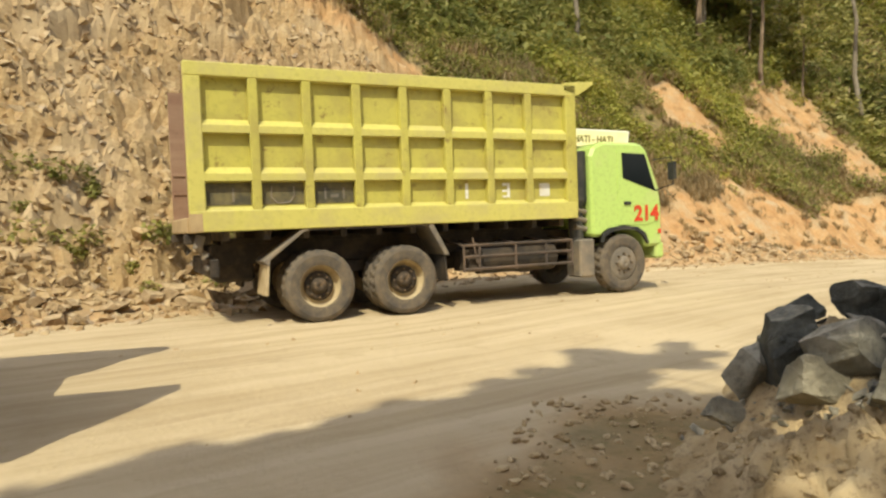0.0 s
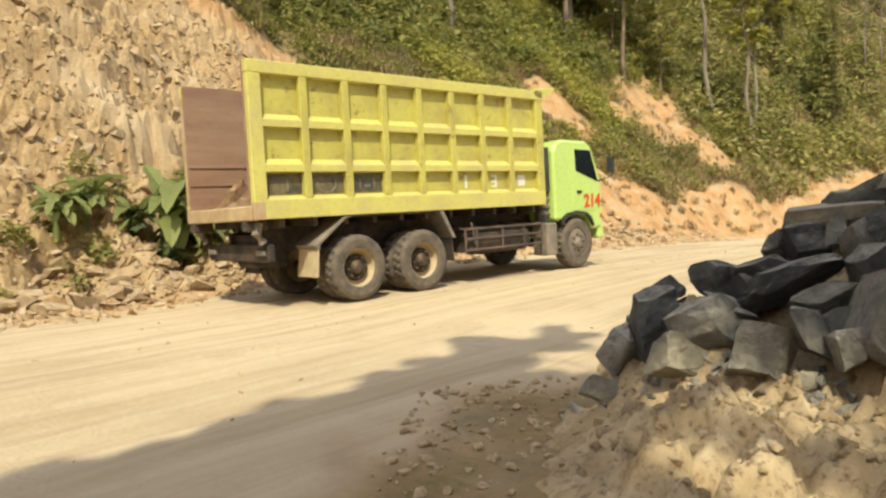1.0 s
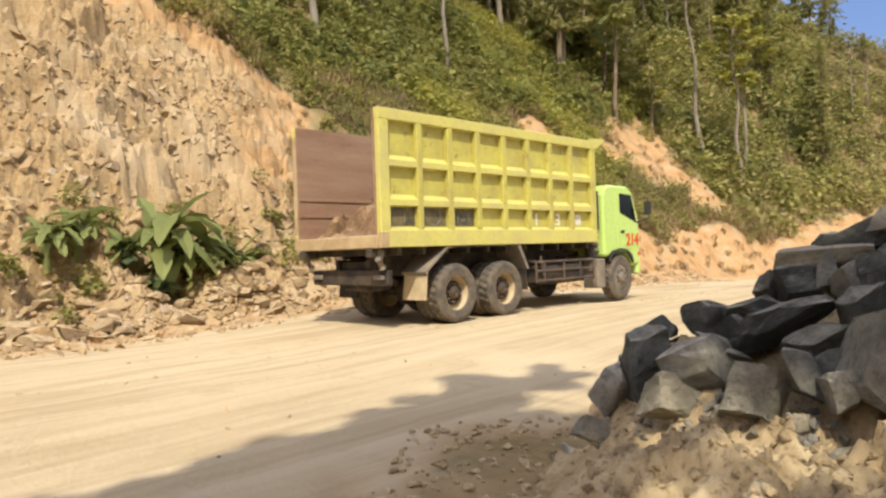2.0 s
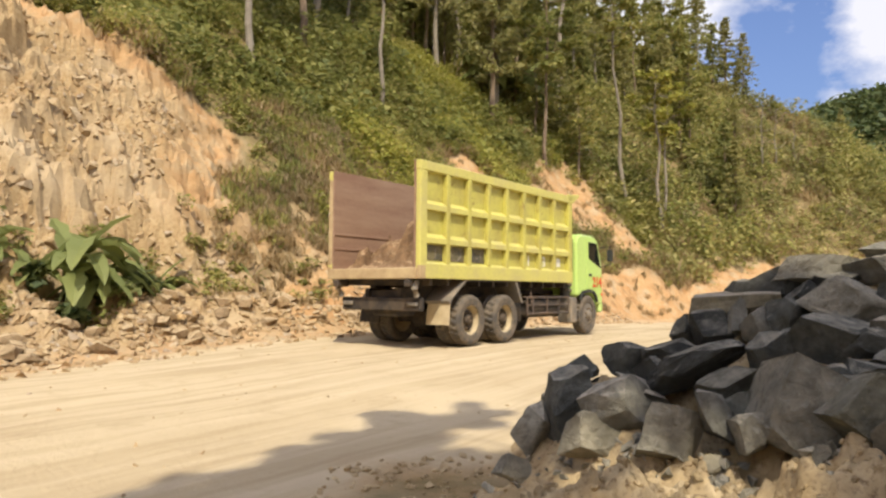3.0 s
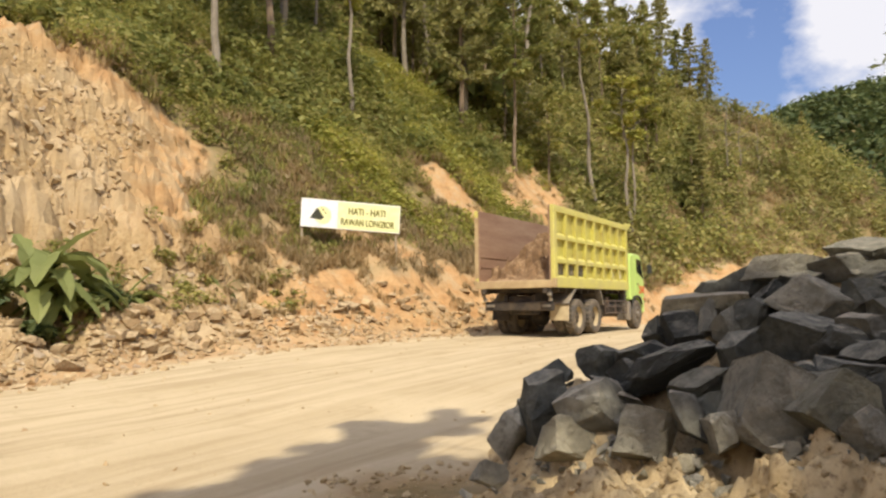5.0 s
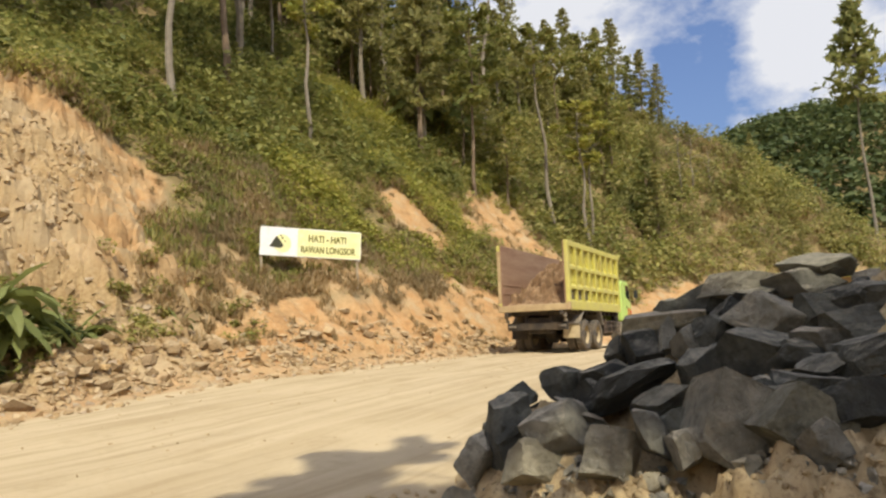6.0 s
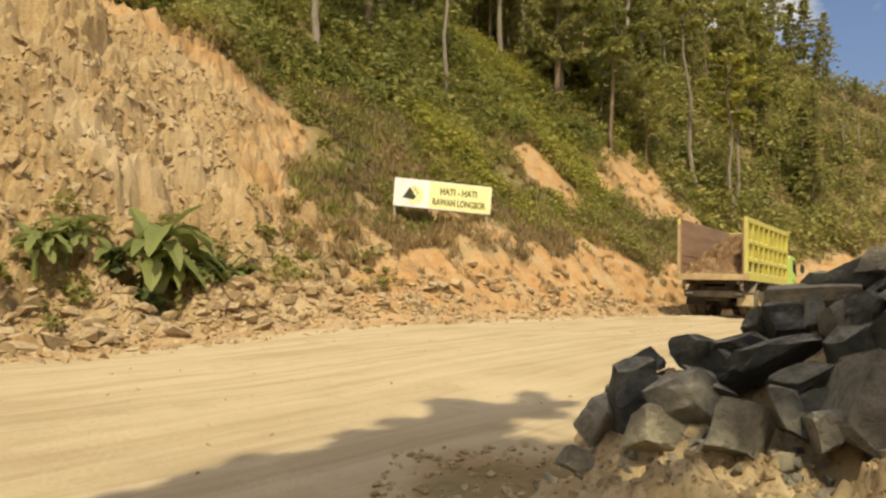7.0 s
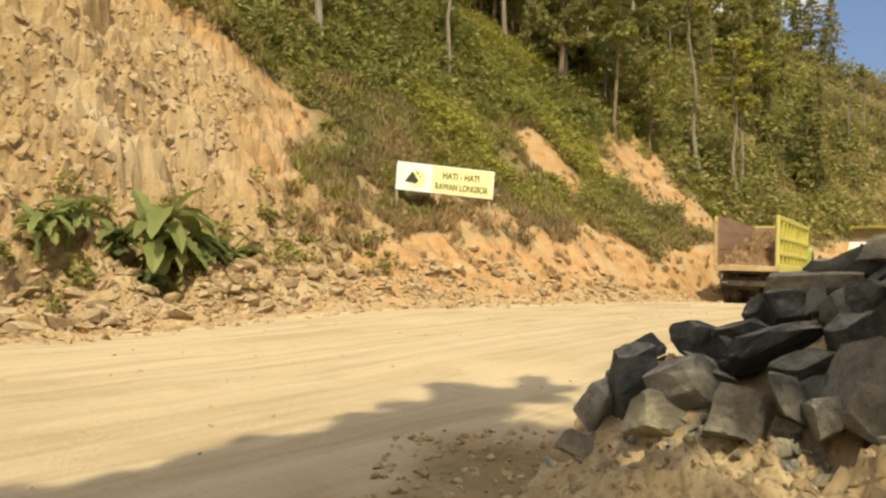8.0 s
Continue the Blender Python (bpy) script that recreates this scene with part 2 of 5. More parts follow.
def soften(bm, width=0.012, segments=1):
    bmesh.ops.bevel(bm, geom=[e for e in bm.edges if len(e.link_faces) == 2 and e.calc_face_angle(0) > 0.5], offset=width, segments=segments, affect="EDGES", clamp_overlap=True)
    return bm


def boxed(x0, x1, y0, y1, z0, z1, width=0.012):
    bm = bmesh.new()
    block(bm, x0, x1, y0, y1, z0, z1)
    bmesh.ops.recalc_face_normals(bm, faces=bm.faces)
    return soften(bm, width) if width else bm


def prism(profile, a, b, axis="y", width=0.0):
    """A closed outline in two axes drawn out along the third."""
    bm = bmesh.new()

    def at(p, k):
        return {"y": (p[0], k, p[1]), "x": (k, p[0], p[1]), "z": (p[0], p[1], k)}[axis]
    lo = [bm.verts.new(at(p, a)) for p in profile]
    hi = [bm.verts.new(at(p, b)) for p in profile]
    bm.faces.new(lo)
    bm.faces.new(hi[::-1])
    for i in range(len(lo)):
        j = (i + 1) % len(lo)
        bm.faces.new((lo[i], lo[j], hi[j], hi[i]))
    bmesh.ops.recalc_face_normals(bm, faces=bm.faces)
    return soften(bm, width) if width else bm


def tube(bm, path, radii, sides=7):
    rings = []
    for k, p in enumerate(path):
        p = Vector(p)
        d = (Vector(path[min(k + 1, len(path) - 1)]) - Vector(path[max(k - 1, 0)])).normalized()
        u = d.orthogonal().normalized() if abs(d.z) < 0.9 else d.cross(Vector((0, 1, 0.01))).normalized()
        w = d.cross(u)
        r = radii[k] if isinstance(radii, (list, tuple)) else radii
        rings.append([bm.verts.new(p + (u * math.cos(a) + w * math.sin(a)) * r) for a in [2 * math.pi * i / sides for i in range(sides)]])
    for a, b in zip(rings, rings[1:]):
        for i in range(sides):
            bm.faces.new((a[i], a[(i + 1) % sides], b[(i + 1) % sides], b[i]))
    bm.faces.new(rings[0][::-1])
    bm.faces.new(rings[-1])
    return bm


def lathe(profile, sides=36):
    """Turn an outline of (radius, y) round the y axis; closes on itself."""
    bm = bmesh.new()
    rings = [[bm.verts.new((r * math.cos(a), y, r * math.sin(a))) for a in [2 * math.pi * i / sides for i in range(sides)]] for r, y in profile]
    for k in range(len(rings)):
        a, b = rings[k], rings[(k + 1) % len(rings)]
        for i in range(sides):
            bm.faces.new((a[i], a[(i + 1) % sides], b[(i + 1) % sides], b[i]))
    bmesh.ops.recalc_face_normals(bm, faces=bm.faces)
    return bm


def sheet(name, verts, faces, material, smooth=False):
    me = bpy.data.meshes.new(name)
    me.from_pydata(verts.tolist() if isinstance(verts, np.ndarray) else verts, [], faces.tolist() if isinstance(faces, np.ndarray) else faces)
    me.materials.append(material)
    if smooth:
        me.shade_smooth()
    return me


def lettering(text, size, depth=0.004):
    """A mesh of letters in the built-in font, in the xy plane, centred."""
    cu = bpy.data.curves.new("letters", "FONT")
    cu.body, cu.size, cu.extrude, cu.align_x, cu.align_y, cu.offset = text, size, depth, "CENTER", "CENTER", size * 0.035
    ob = new("letters", cu)
    me = bpy.data.meshes.new_from_object(ob)
    bpy.data.objects.remove(ob)
    return me


# ---- ground ----
UX, UY = 0.804, 0.595                   # the road's direction; the hill lies to its left


def to_sd(x, y):
    return UX * x + UY * y, -UY * x + UX * y


def to_xy(s, d):
    return UX * s - UY * d, UY * s + UX * d


def lattice(ix, iy, seed):
    h = np.sin(ix * 127.1 + iy * 311.7 + seed * 74.7) * 43758.5453
    return h - np.floor(h)


def vnoise(x, y, seed=0.0):
    ix, iy = np.floor(x), np.floor(y)
    fx, fy = x - ix, y - iy
    fx, fy = fx * fx * (3 - 2 * fx), fy * fy * (3 - 2 * fy)
    a, b = lattice(ix, iy, seed), lattice(ix + 1, iy, seed)
    c, d = lattice(ix, iy + 1, seed), lattice(ix + 1, iy + 1, seed)
    return (a + (b - a) * fx) * (1 - fy) + (c + (d - c) * fx) * fy


def fbm(x, y, octaves=4, seed=0.0):
    t, amp, tot = 0.0, 1.0, 0.0
    for k in range(octaves):
        t = t + amp * (vnoise(x * 2 ** k, y * 2 ** k, seed + 3.1 * k) - 0.5)
        tot += amp
        amp *= 0.5
    return 2 * t / tot


def smooth(a, b, x):
    t = np.clip((x - a) / (b - a), 0, 1)
    return t * t * (3 - 2 * t)


def cells(x, y, seed=0.0):
    """Distances to the nearest two of scattered points, and the nearest one's own random number."""
    ix, iy = np.floor(x), np.floor(y)
    d1, d2, own = np.full(np.shape(x), 9.0), np.full(np.shape(x), 9.0), np.zeros(np.shape(x))
    for i in (-1, 0, 1):
        for j in (-1, 0, 1):
            px, py = ix + i, iy + j
            q = np.hypot(px + lattice(px, py, seed) - x, py + lattice(px, py, seed + 5.3) - y)
            near = q < d1
            d2 = np.where(near, d1, np.minimum(d2, q))
            own = np.where(near, lattice(px, py, seed + 9.7), own)
            d1 = np.where(near, q, d1)
    return d1, d2, own


def road_z(s):
    return np.interp(s, (-20, 4.6, 8, 12, 20, 25, 30, 36, 60, 120), (-0.15, -0.08, 0.02, 0.09, 0.06, -0.03, -0.2, -0.33, -0.5, -0.5))


def toe(s):
    """Where the road ends and the bank begins."""
    far = np.clip(s - 22, 0, 60)
    return np.interp(s, (-30, 0, 4, 8, 11, 15, 20), (10.5, 11.2, 12.0, 12.8, 13.0, 12.4, 12.2)) - 0.006 * far ** 2 - 0.35 * np.clip(s - 82, 0, 120)


def land(s, d):
    """Height, and the weights of cut rock, bare soil and undergrowth."""
    s, d = np.asarray(s, float), np.asarray(d, float)
    wob = 0.45 * fbm(s * 0.45, d * 0.1, 3, 5)
    e = d - toe(s) + wob
    lumps = fbm(s * 1.1, d * 1.1, 4, 9)
    # rock cut on the west part
    za = np.interp(e, (-1, 0, 1.2, 2.4, 8.0, 30, 60, 200), (0, 0, 0.45, 1.4, 9.0, 23, 38, 45))
    # lower bank with a bench, then the wooded slope
    zb = np.interp(e, (-1, 0, 1.0, 2.6, 4.0, 14, 32, 60, 300), (0, 0, 0.45, 2.3, 3.1, 13.8, 29, 46, 52))
    zc = np.interp(e, (-1, 0, 1.0, 2.6, 4.0, 16, 30, 60, 300), (0, 0, 0.8, 3.2, 4.8, 18.5, 26, 30, 30))
    zc = zc * (1 - smooth(73, 97, s))
    wa = 1 - smooth(11.0, 16.0, s + 0.05 * np.clip(e, 0, 40))
    wc = smooth(48, 92, s)
    bank = za * wa + (zb * (1 - wc) + zc * wc) * (1 - wa)
    inside = smooth(0.0, 1.2, e)
    steep = smooth(1.0, 3.0, e)
    bank = bank + inside * (0.28 * lumps * (1 - 0.4 * steep)) + steep * fbm(s * 0.22, d * 0.22, 3, 2) * (0.9 - 0.4 * wa)
    bank = bank + 0.38 * np.exp(-((e - 0.9) / 0.6) ** 2) * smooth(6, 8, s) * (1 - smooth(19, 24, s)) * (0.6 + 0.8 * vnoise(s * 1.2, e * 1.5, 29))
    # chunky ledges in the cut
    hz = za + 0.5 * fbm(s * 0.5, e * 0.5, 2, 71)
    ledge = smooth(0.35, 0.65, vnoise(s * 1.3 + 1.3 * vnoise(s * 0.5, hz * 0.8, 3), hz * 1.5, 21)) + 0.7 * smooth(0.3, 0.7, vnoise(s * 2.9, hz * 2.6, 22)) + 0.45 * smooth(0.3, 0.7, vnoise(s * 5.6, hz * 4.4, 24))
    bank = bank + wa * smooth(0.6, 1.6, e) * (1 - smooth(9, 12, e)) * 0.40 * (ledge - 1.0) * (0.55 + 0.9 * vnoise(s * 0.4, hz * 0.4, 26))
    c1, c2, chunk = cells(s * 2.6 + 0.6 * vnoise(s * 1.1, hz, 81), hz * 2.9, 83)
    f1, f2, chip = cells(s * 5.5, hz * 6.0, 87)
    bank = bank + wa * smooth(0.6, 1.6, e) * (1 - smooth(9, 12, e)) * (0.22 * (chunk - 0.5) + 0.13 * (chip - 0.5) - 0.07 * (1 - smooth(0.02, 0.16, c2 - c1)))
    # gullies in the bare soil of the bank
    bank = bank + (1 - wa) * smooth(0.5, 1.5, e) * (1 - smooth(3, 5, e)) * 0.35 * fbm(s * 1.6, e * 0.3, 3, 14)
    # far hill across the valley
    x, y = to_xy(s, d)
    hx, hy = x - 205, y - 158
    hill = 66 * np.exp(-(hx ** 2 + hy ** 2) / (2 * 62 ** 2)) * (1 + 0.12 * fbm(x * 0.03, y * 0.03, 3, 8))
    ruts = 0.06 * fbm(s * 0.05, d * 0.9, 4, 31) + 0.03 * fbm(s * 0.5, d * 1.4, 4, 33) + 0.012 * fbm(s * 3, d * 3, 3, 35)
    z = road_z(s) + ruts * (1 - inside) + np.maximum(bank, 0) + hill * smooth(90, 140, s)
    # unseen slope added behind the near side of the road, to block low sky light
    z = z + 15 * smooth(-4.5, -18, d) * (1 - smooth(2, 13, s))
    # which surface
    h = z - road_z(s)
    edge = 0.9 * fbm(s * 0.5, d * 0.5, 4, 40)
    sb = np.interp(h, (0, 2, 3.3, 4.8, 6.2, 7.2, 8.4, 9.7, 14, 20), (11.0, 11.0, 11.5, 13.0, 14.2, 13.5, 11.2, 9.6, 5.0, 0.0)) + edge
    rock = smooth(-0.15, 0.4, e) * (1 - smooth(-0.3, 0.5, s - sb))
    soil = smooth(-0.15, 0.4, e) * smooth(-0.6, 0.6, s - sb) * (1 - smooth(2.3, 3.4, e + 1.1 * edge - 1.6 * smooth(38, 48, s)))
    for cs, ce, rs, re, tilt in ((28.4, 6.8, 1.8, 1.7, -0.3), (37.0, 7.2, 3.8, 2.9, 0.2), (38.4, 4.8, 3.2, 2.4, 0.1), (33.6, 6.9, 1.5, 0.9, 0), (27.0, 2.4, 3.0, 1.9, 0), (20.0, 3.2, 1.5, 0.8, 0)):
        q = ((s - cs - tilt * (e - ce)) / rs) ** 2 + ((e - ce) / re) ** 2
        soil = np.maximum(soil, 1 - smooth(0.5, 1.3, q + 0.8 * edge + 0.5 * fbm(s * 1.3, d * 1.3, 3, 47)))
    soil = np.maximum(soil, 0.85 * rock * smooth(-3.2, -0.9, s - sb - 0.8 * edge) * smooth(2.0, 4.0, h))
    # brown spoil along the road's edge, and patches of bare earth through the dry grass round the sign
    spoil = fbm(s * 0.9, d * 1.6, 4, 93)
    soil = np.maximum(soil, 0.75 * smooth(-1.0, -0.2, e + 0.6 * spoil) * (1 - smooth(0.0, 0.6, e)))
    soil = np.maximum(soil, 0.8 * smooth(0.46, 0.62, vnoise(s * 0.9, e * 1.2, 91) + 0.2 * edge) * smooth(2.0, 2.8, e) * (1 - smooth(4.6, 6.0, e)) * smooth(10.5, 12, s) * (1 - smooth(22, 26, s)))
    # bare earth on the far hill, and brown dirt round the rock heap, spread to deepen the tree's shade
    soil = np.maximum(soil, 0.8 * (1 - smooth(0.6, 1.3, np.hypot((s - 108) / 9, (d - 3) / 5) + 0.5 * edge)))
    dirt = np.exp(-((x - 1.35) / 1.05) ** 2 - ((y - 3.9) / 1.25) ** 2) + 0.8 * np.exp(-((x - 0.6) / 0.6) ** 2 - ((y - 3.0) / 0.6) ** 2)
    soil = np.maximum(soil, 0.95 * smooth(0.22, 0.8, dirt + 0.35 * fbm(x * 2.3, y * 2.3, 4, 66)))
    veg = smooth(0.5, 1.0, e) * (1 - np.maximum(rock, soil))
    verge = smooth(1.5, -3.0, d) * smooth(8, 20, np.abs(s - 3))
    # litter brown over the heap's dirt paints the near road's shade darker
    veg = np.maximum(np.maximum(veg, verge), 0.8 * smooth(0.3, 0.85, dirt + 0.35 * fbm(x * 2.3, y * 2.3, 4, 66)))
    return z, rock, soil, veg, e


def ground():
    sg = np.unique(np.concatenate([np.arange(-300, -20, 20), np.arange(-20, -2, 1.0), np.arange(-2, 15, 0.11), np.arange(15, 34, 0.16), np.arange(34, 70, 0.5), np.arange(70, 140, 2), np.arange(140, 700, 20)]).round(3))
    dg = np.unique(np.concatenate([np.arange(-400, -20, 20), np.arange(-20, 1, 1.0), np.arange(1, 10.5, 0.25), np.arange(10.5, 20.5, 0.10), np.arange(20.5, 24, 0.18), np.arange(24, 60, 0.8), np.arange(60, 120, 3), np.arange(120, 500, 20)]).round(3))
    S, D = np.meshgrid(sg, dg, indexing="ij")
    z, rock, soil, veg, e = land(S, D)
    x, y = to_xy(S, D)
    nd = len(dg)
    idx = np.arange(len(sg) * nd).reshape(len(sg), nd)
    f = np.stack([idx[:-1, :-1], idx[1:, :-1], idx[1:, 1:], idx[:-1, 1:]], -1).reshape(-1, 4)
    # the sheet's own axes follow the road, so that wheel tracks run along it
    v = np.stack([S, D, z], -1).reshape(-1, 3)
    me = sheet("ground", v, f, GROUND)
    at = me.color_attributes.new("kinds", "FLOAT_COLOR", "POINT")
    k = np.stack([rock, soil, veg, np.ones_like(rock)], -1).reshape(-1).astype(np.float32)
    at.data.foreach_set("color", k)
    soft = (e < 0.25).reshape(-1)[f[:, 0]]
    me.polygons.foreach_set("use_smooth", soft)
    ob = new("ground", me)
    ob.matrix_basis = Matrix(((UX, -UY, 0, 0), (UY, UX, 0, 0), (0, 0, 1, 0), (0, 0, 0, 1)))
    return tagged(ob, "pale dusty haul road below a cut rock bank and green slope", "ground", kind="structure")


land_sheet = ground()


def land_z(x, y):
    return float(land(*to_sd(x, y))[0])


# ---- dump truck: x ahead, y to its left, origin on the ground under the rear axle ----
XR, XF, ZT, ZB, HW, XW, RT = -1.715, 4.52, 3.587, 1.349, 1.238, 5.518, 0.522


def tyre_mesh():
    """A tyre whose tread is cut into staggered lugs."""
    w = 0.13
    rows = [(0.30, -w, 0), (0.34, -w - 0.012, 0), (0.44, -w - 0.02, 0), (0.49, -w + 0.002, 0), (RT - 0.014, -w + 0.02, 0), (RT - 0.002, -w + 0.045, 1), (RT - 0.002, -0.012, 1), (RT - 0.018, 0.0, 0),
            (RT - 0.002, 0.012, -1), (RT - 0.002, w - 0.045, -1), (RT - 0.014, w - 0.02, 0), (0.49, w - 0.002, 0), (0.44, w + 0.02, 0), (0.34, w + 0.012, 0), (0.30, w, 0)]
    n = 96
    bm = bmesh.new()
    rings = []
    for r, y, lug in rows:
        ring = []
        for i in range(n):
            k = (i + (1 if lug < 0 else 0)) % 4
            q = r - (0.022 if lug and k in (2, 3) else 0)
            a = 2 * math.pi * (i + (0.35 if lug else 0)) / n
            ring.append(bm.verts.new((q * math.cos(a), y, q * math.sin(a))))
        rings.append(ring)
    for k in range(len(rings)):
        a, b = rings[k], rings[(k + 1) % len(rings)]
        for i in range(n):
            bm.faces.new((a[i], a[(i + 1) % n], b[(i + 1) % n], b[i]))
    bmesh.ops.recalc_face_normals(bm, faces=bm.faces)
    return bm


def rim_mesh(dish):
    """A steel disc wheel; dish is how far the disc lies in from the outer edge."""
    return lathe([(0.305, -0.135), (0.315, -0.125), (0.30, -0.10), (0.285, dish), (0.22, dish + 0.012), (0.14, dish - 0.004), (0.10, dish), (0.10, dish + 0.03), (0.285, dish + 0.03), (0.30, 0.125)], 32)


def hub_mesh(out, inn, r):
    bm = lathe([(0.001, -out), (r * 0.55, -out), (r * 0.75, -out + 0.02), (r, -out + 0.06), (r, inn), (0.001, inn)], 20)
    bmesh.ops.recalc_face_normals(bm, faces=bm.faces)
    return bm


def dump_truck():
    t = new("dump_truck")
    tagged(t, "yellow high-sided dump truck with a lime green cab", "truck", "dump trucks on the haul road")
    # --- the open-backed box
    bm = bmesh.new()
    block(bm, XR, XF, -HW + 0.02, HW - 0.02, ZB + 0.02, ZB + 0.16)
    block(bm, XF - 0.10, XF - 0.02, -HW + 0.07, HW - 0.07, ZB + 0.16, ZT - 0.02)
    body = part("dump_box", soften(bm, 0.01), RUST, t, "rusty brown inside of an open-backed dump box")
    for sgn in (-1, 1):
        y0, y1 = sorted((sgn * (HW - 0.126), sgn * (HW - 0.112)))
        part("side_panel", boxed(XR + 0.03, XF - 0.03, y0, y1, ZB + 0.16, ZT - 0.05, 0.004), YELLOW, body, "dented yellow side panel")
        y2, y3 = sorted((sgn * (HW - 0.127), sgn * (HW - 0.165)))
        part("liner", boxed(XR - 0.003, XF - 0.1, y2, y3, ZB + 0.16, ZT + 0.004, 0.004), RUST, body, "worn brown steel liner")
        for zr in (1.95, 2.25):
            a, c = sorted((sgn * (HW - 0.165), sgn * (HW - 0.185)))
            part("liner_seam", boxed(XR + 0.02, XF - 0.12, a, c, zr, zr + 0.05, 0.006), RUST, body)
        yo, yi = sgn * HW, sgn * (HW - 0.124)
        lo, hi = sorted((yo, yi))
        part("top_rail", prism([(lo, ZT - 0.185), (hi, ZT - 0.185), (hi, ZT), (lo, ZT)], XR, XF + 0.02, "x", 0.012), RAILYEL, body)
        part("bottom_rail", prism([(yi, ZB + 0.34), (yi, ZB), (yo, ZB), (yo, ZB + 0.28)], XR + 0.004, XF, "x", 0.012), RAILYEL, body)
        for zr in (2.02, 2.66):
            part("cross_rail", prism([(yi, zr), (yo - sgn * 0.006, zr), (yo - sgn * 0.006, zr + 0.105), (yi, zr + 0.20)], XR + 0.2, XF - 0.19, "x", 0.006), RAILYEL, body)
        for k in range(7):
            x = -0.895 + 0.735 * k
            part("post", boxed(x, x + 0.13, lo + 0.004, hi - 0.004, ZB + 0.28, ZT - 0.18, 0.012), YELLOW, body)
        part("post", boxed(XR + 0.002, XR + 0.215, lo + 0.003, hi - 0.003, ZB + 0.27, ZT - 0.18, 0.015), RAILYEL if sgn < 0 else DUSTEDGE, body)
        part("post", boxed(XF - 0.20, XF - 0.002, lo + 0.003, hi - 0.003, ZB + 0.27, ZT - 0.18, 0.015), YELLOW, body)
        for k in range(3):
            x = -1.5 + 0.735 * k
            a, c = sorted((sgn * (HW - 0.112), sgn * (HW - 0.104)))
            part("dark_panel", boxed(x + 0.01, x + 0.6, a, c, ZB + 0.35, 2.0, 0), DARKPANEL, body, "dark painted panel with a worn emblem")
        # worn emblems and marks, plain shapes
        yb = sgn * (HW - 0.102)
        bm = bmesh.new()
        tube(bm, [(-0.62, yb, 1.95), (-0.63, yb, 1.80), (-0.55, yb, 1.72), (-0.46, yb, 1.71), (-0.37, yb, 1.73), (-0.30, yb, 1.82), (-0.31, yb, 1.95)], 0.014, 5)
        part("emblem", bm, GREYSTEEL, body)
        for x0, x1, z0, z1 in ((-1.15, -1.12, 1.74, 1.93), (0.13, 0.16, 1.76, 1.92), (0.22, 0.34, 1.78, 1.83), (0.40, 0.43, 1.76, 1.92)):
            part("emblem", boxed(x0, x1, min(yb, yb + sgn * 0.006), max(yb, yb + sgn * 0.006), z0, z1, 0), GREYSTEEL, body)
        for x0, x1, z0, z1 in ((2.42, 2.47, 1.72, 1.96), (3.10, 3.24, 1.92, 1.96), (3.19, 3.24, 1.73, 1.92), (3.10, 3.19, 1.82, 1.85), (3.10, 3.19, 1.73, 1.76), (3.82, 4.02, 1.74, 1.95)):
            yy = sorted((sgn * (HW - 0.112), sgn * (HW - 0.107)))
            part("painted_mark", boxed(x0, x1, yy[0], yy[1], z0, z1, 0), WHITE, body, "faded white painted mark")
        # rust at the foot of the rear post
        a, c = sorted((sgn * (HW + 0.003), sgn * (HW - 0.09)))
        part("rust_patch", boxed(XR - 0.004, XR + 0.17, a, c, ZB - 0.004, ZB + 0.25, 0.01), DUSTEDGE, body, "rusted corner plate")
        a, c = sorted((sgn * (HW + 0.0), sgn * (HW - 0.06)))
        part("corner_gusset", prism([(XF - 0.22, ZT + 0.03), (XF + 0.38, ZT + 0.085), (XF + 0.40, ZT + 0.04), (XF + 0.06, ZT - 0.17), (XF - 0.22, ZT - 0.1)], a, c, "y", 0.006), RAILYEL, body)
    part("rear_sill", boxed(XR - 0.03, XR + 0.10, -HW + 0.09, HW - 0.09, ZB - 0.01, ZB + 0.2, 0.015), DUSTEDGE, body, "dusty dented rear sill")
    part("headboard", boxed(XF - 0.02, XF + 0.05, -HW + 0.05, HW - 0.05, ZB + 0.1, ZT - 0.02, 0.01), YELLOW, body)
    part("front_lip", prism([(XF + 0.02, ZT - 0.03), (XF + 0.40, ZT + 0.05), (XF + 0.40, ZT + 0.08), (XF + 0.02, ZT + 0.02)], -HW + 0.04, HW - 0.04, "y", 0.004), RAILYEL, body)
    for sgn in (-1, 1):
        part("hinge", prism([(XR - 0.06, ZB - 0.16), (XR + 0.28, ZB - 0.16), (XR + 0.28, ZB + 0.0), (XR - 0.06, ZB - 0.02)], sgn * 0.95 - 0.07, sgn * 0.95 + 0.07, "y", 0.02), CHASSIS, body)
    for x in np.arange(-1.3, 4.3, 0.55):
        part("cross_member", boxed(x, x + 0.09, -HW + 0.1, HW - 0.1, ZB - 0.13, ZB + 0.03, 0.01), CHASSIS, body)
    # --- chassis
    bm = bmesh.new()
    for sgn in (-1, 1):
        block(bm, XR + 0.35, 6.1, sgn * 0.43 - 0.05, sgn * 0.43 + 0.05, 0.86, 1.16)
        block(bm, XR + 0.5, 4.3, sgn * 0.43 - 0.06, sgn * 0.43 + 0.06, 1.165, 1.24)
    for x in (-1.3, -0.4, 0.66, 1.9, 3.2, 4.6):
        block(bm, x, x + 0.1, -0.43, 0.43, 0.88, 1.12)
    chassis = part("chassis", soften(bm, 0.012), CHASSIS, t, "dark greasy ladder chassis")
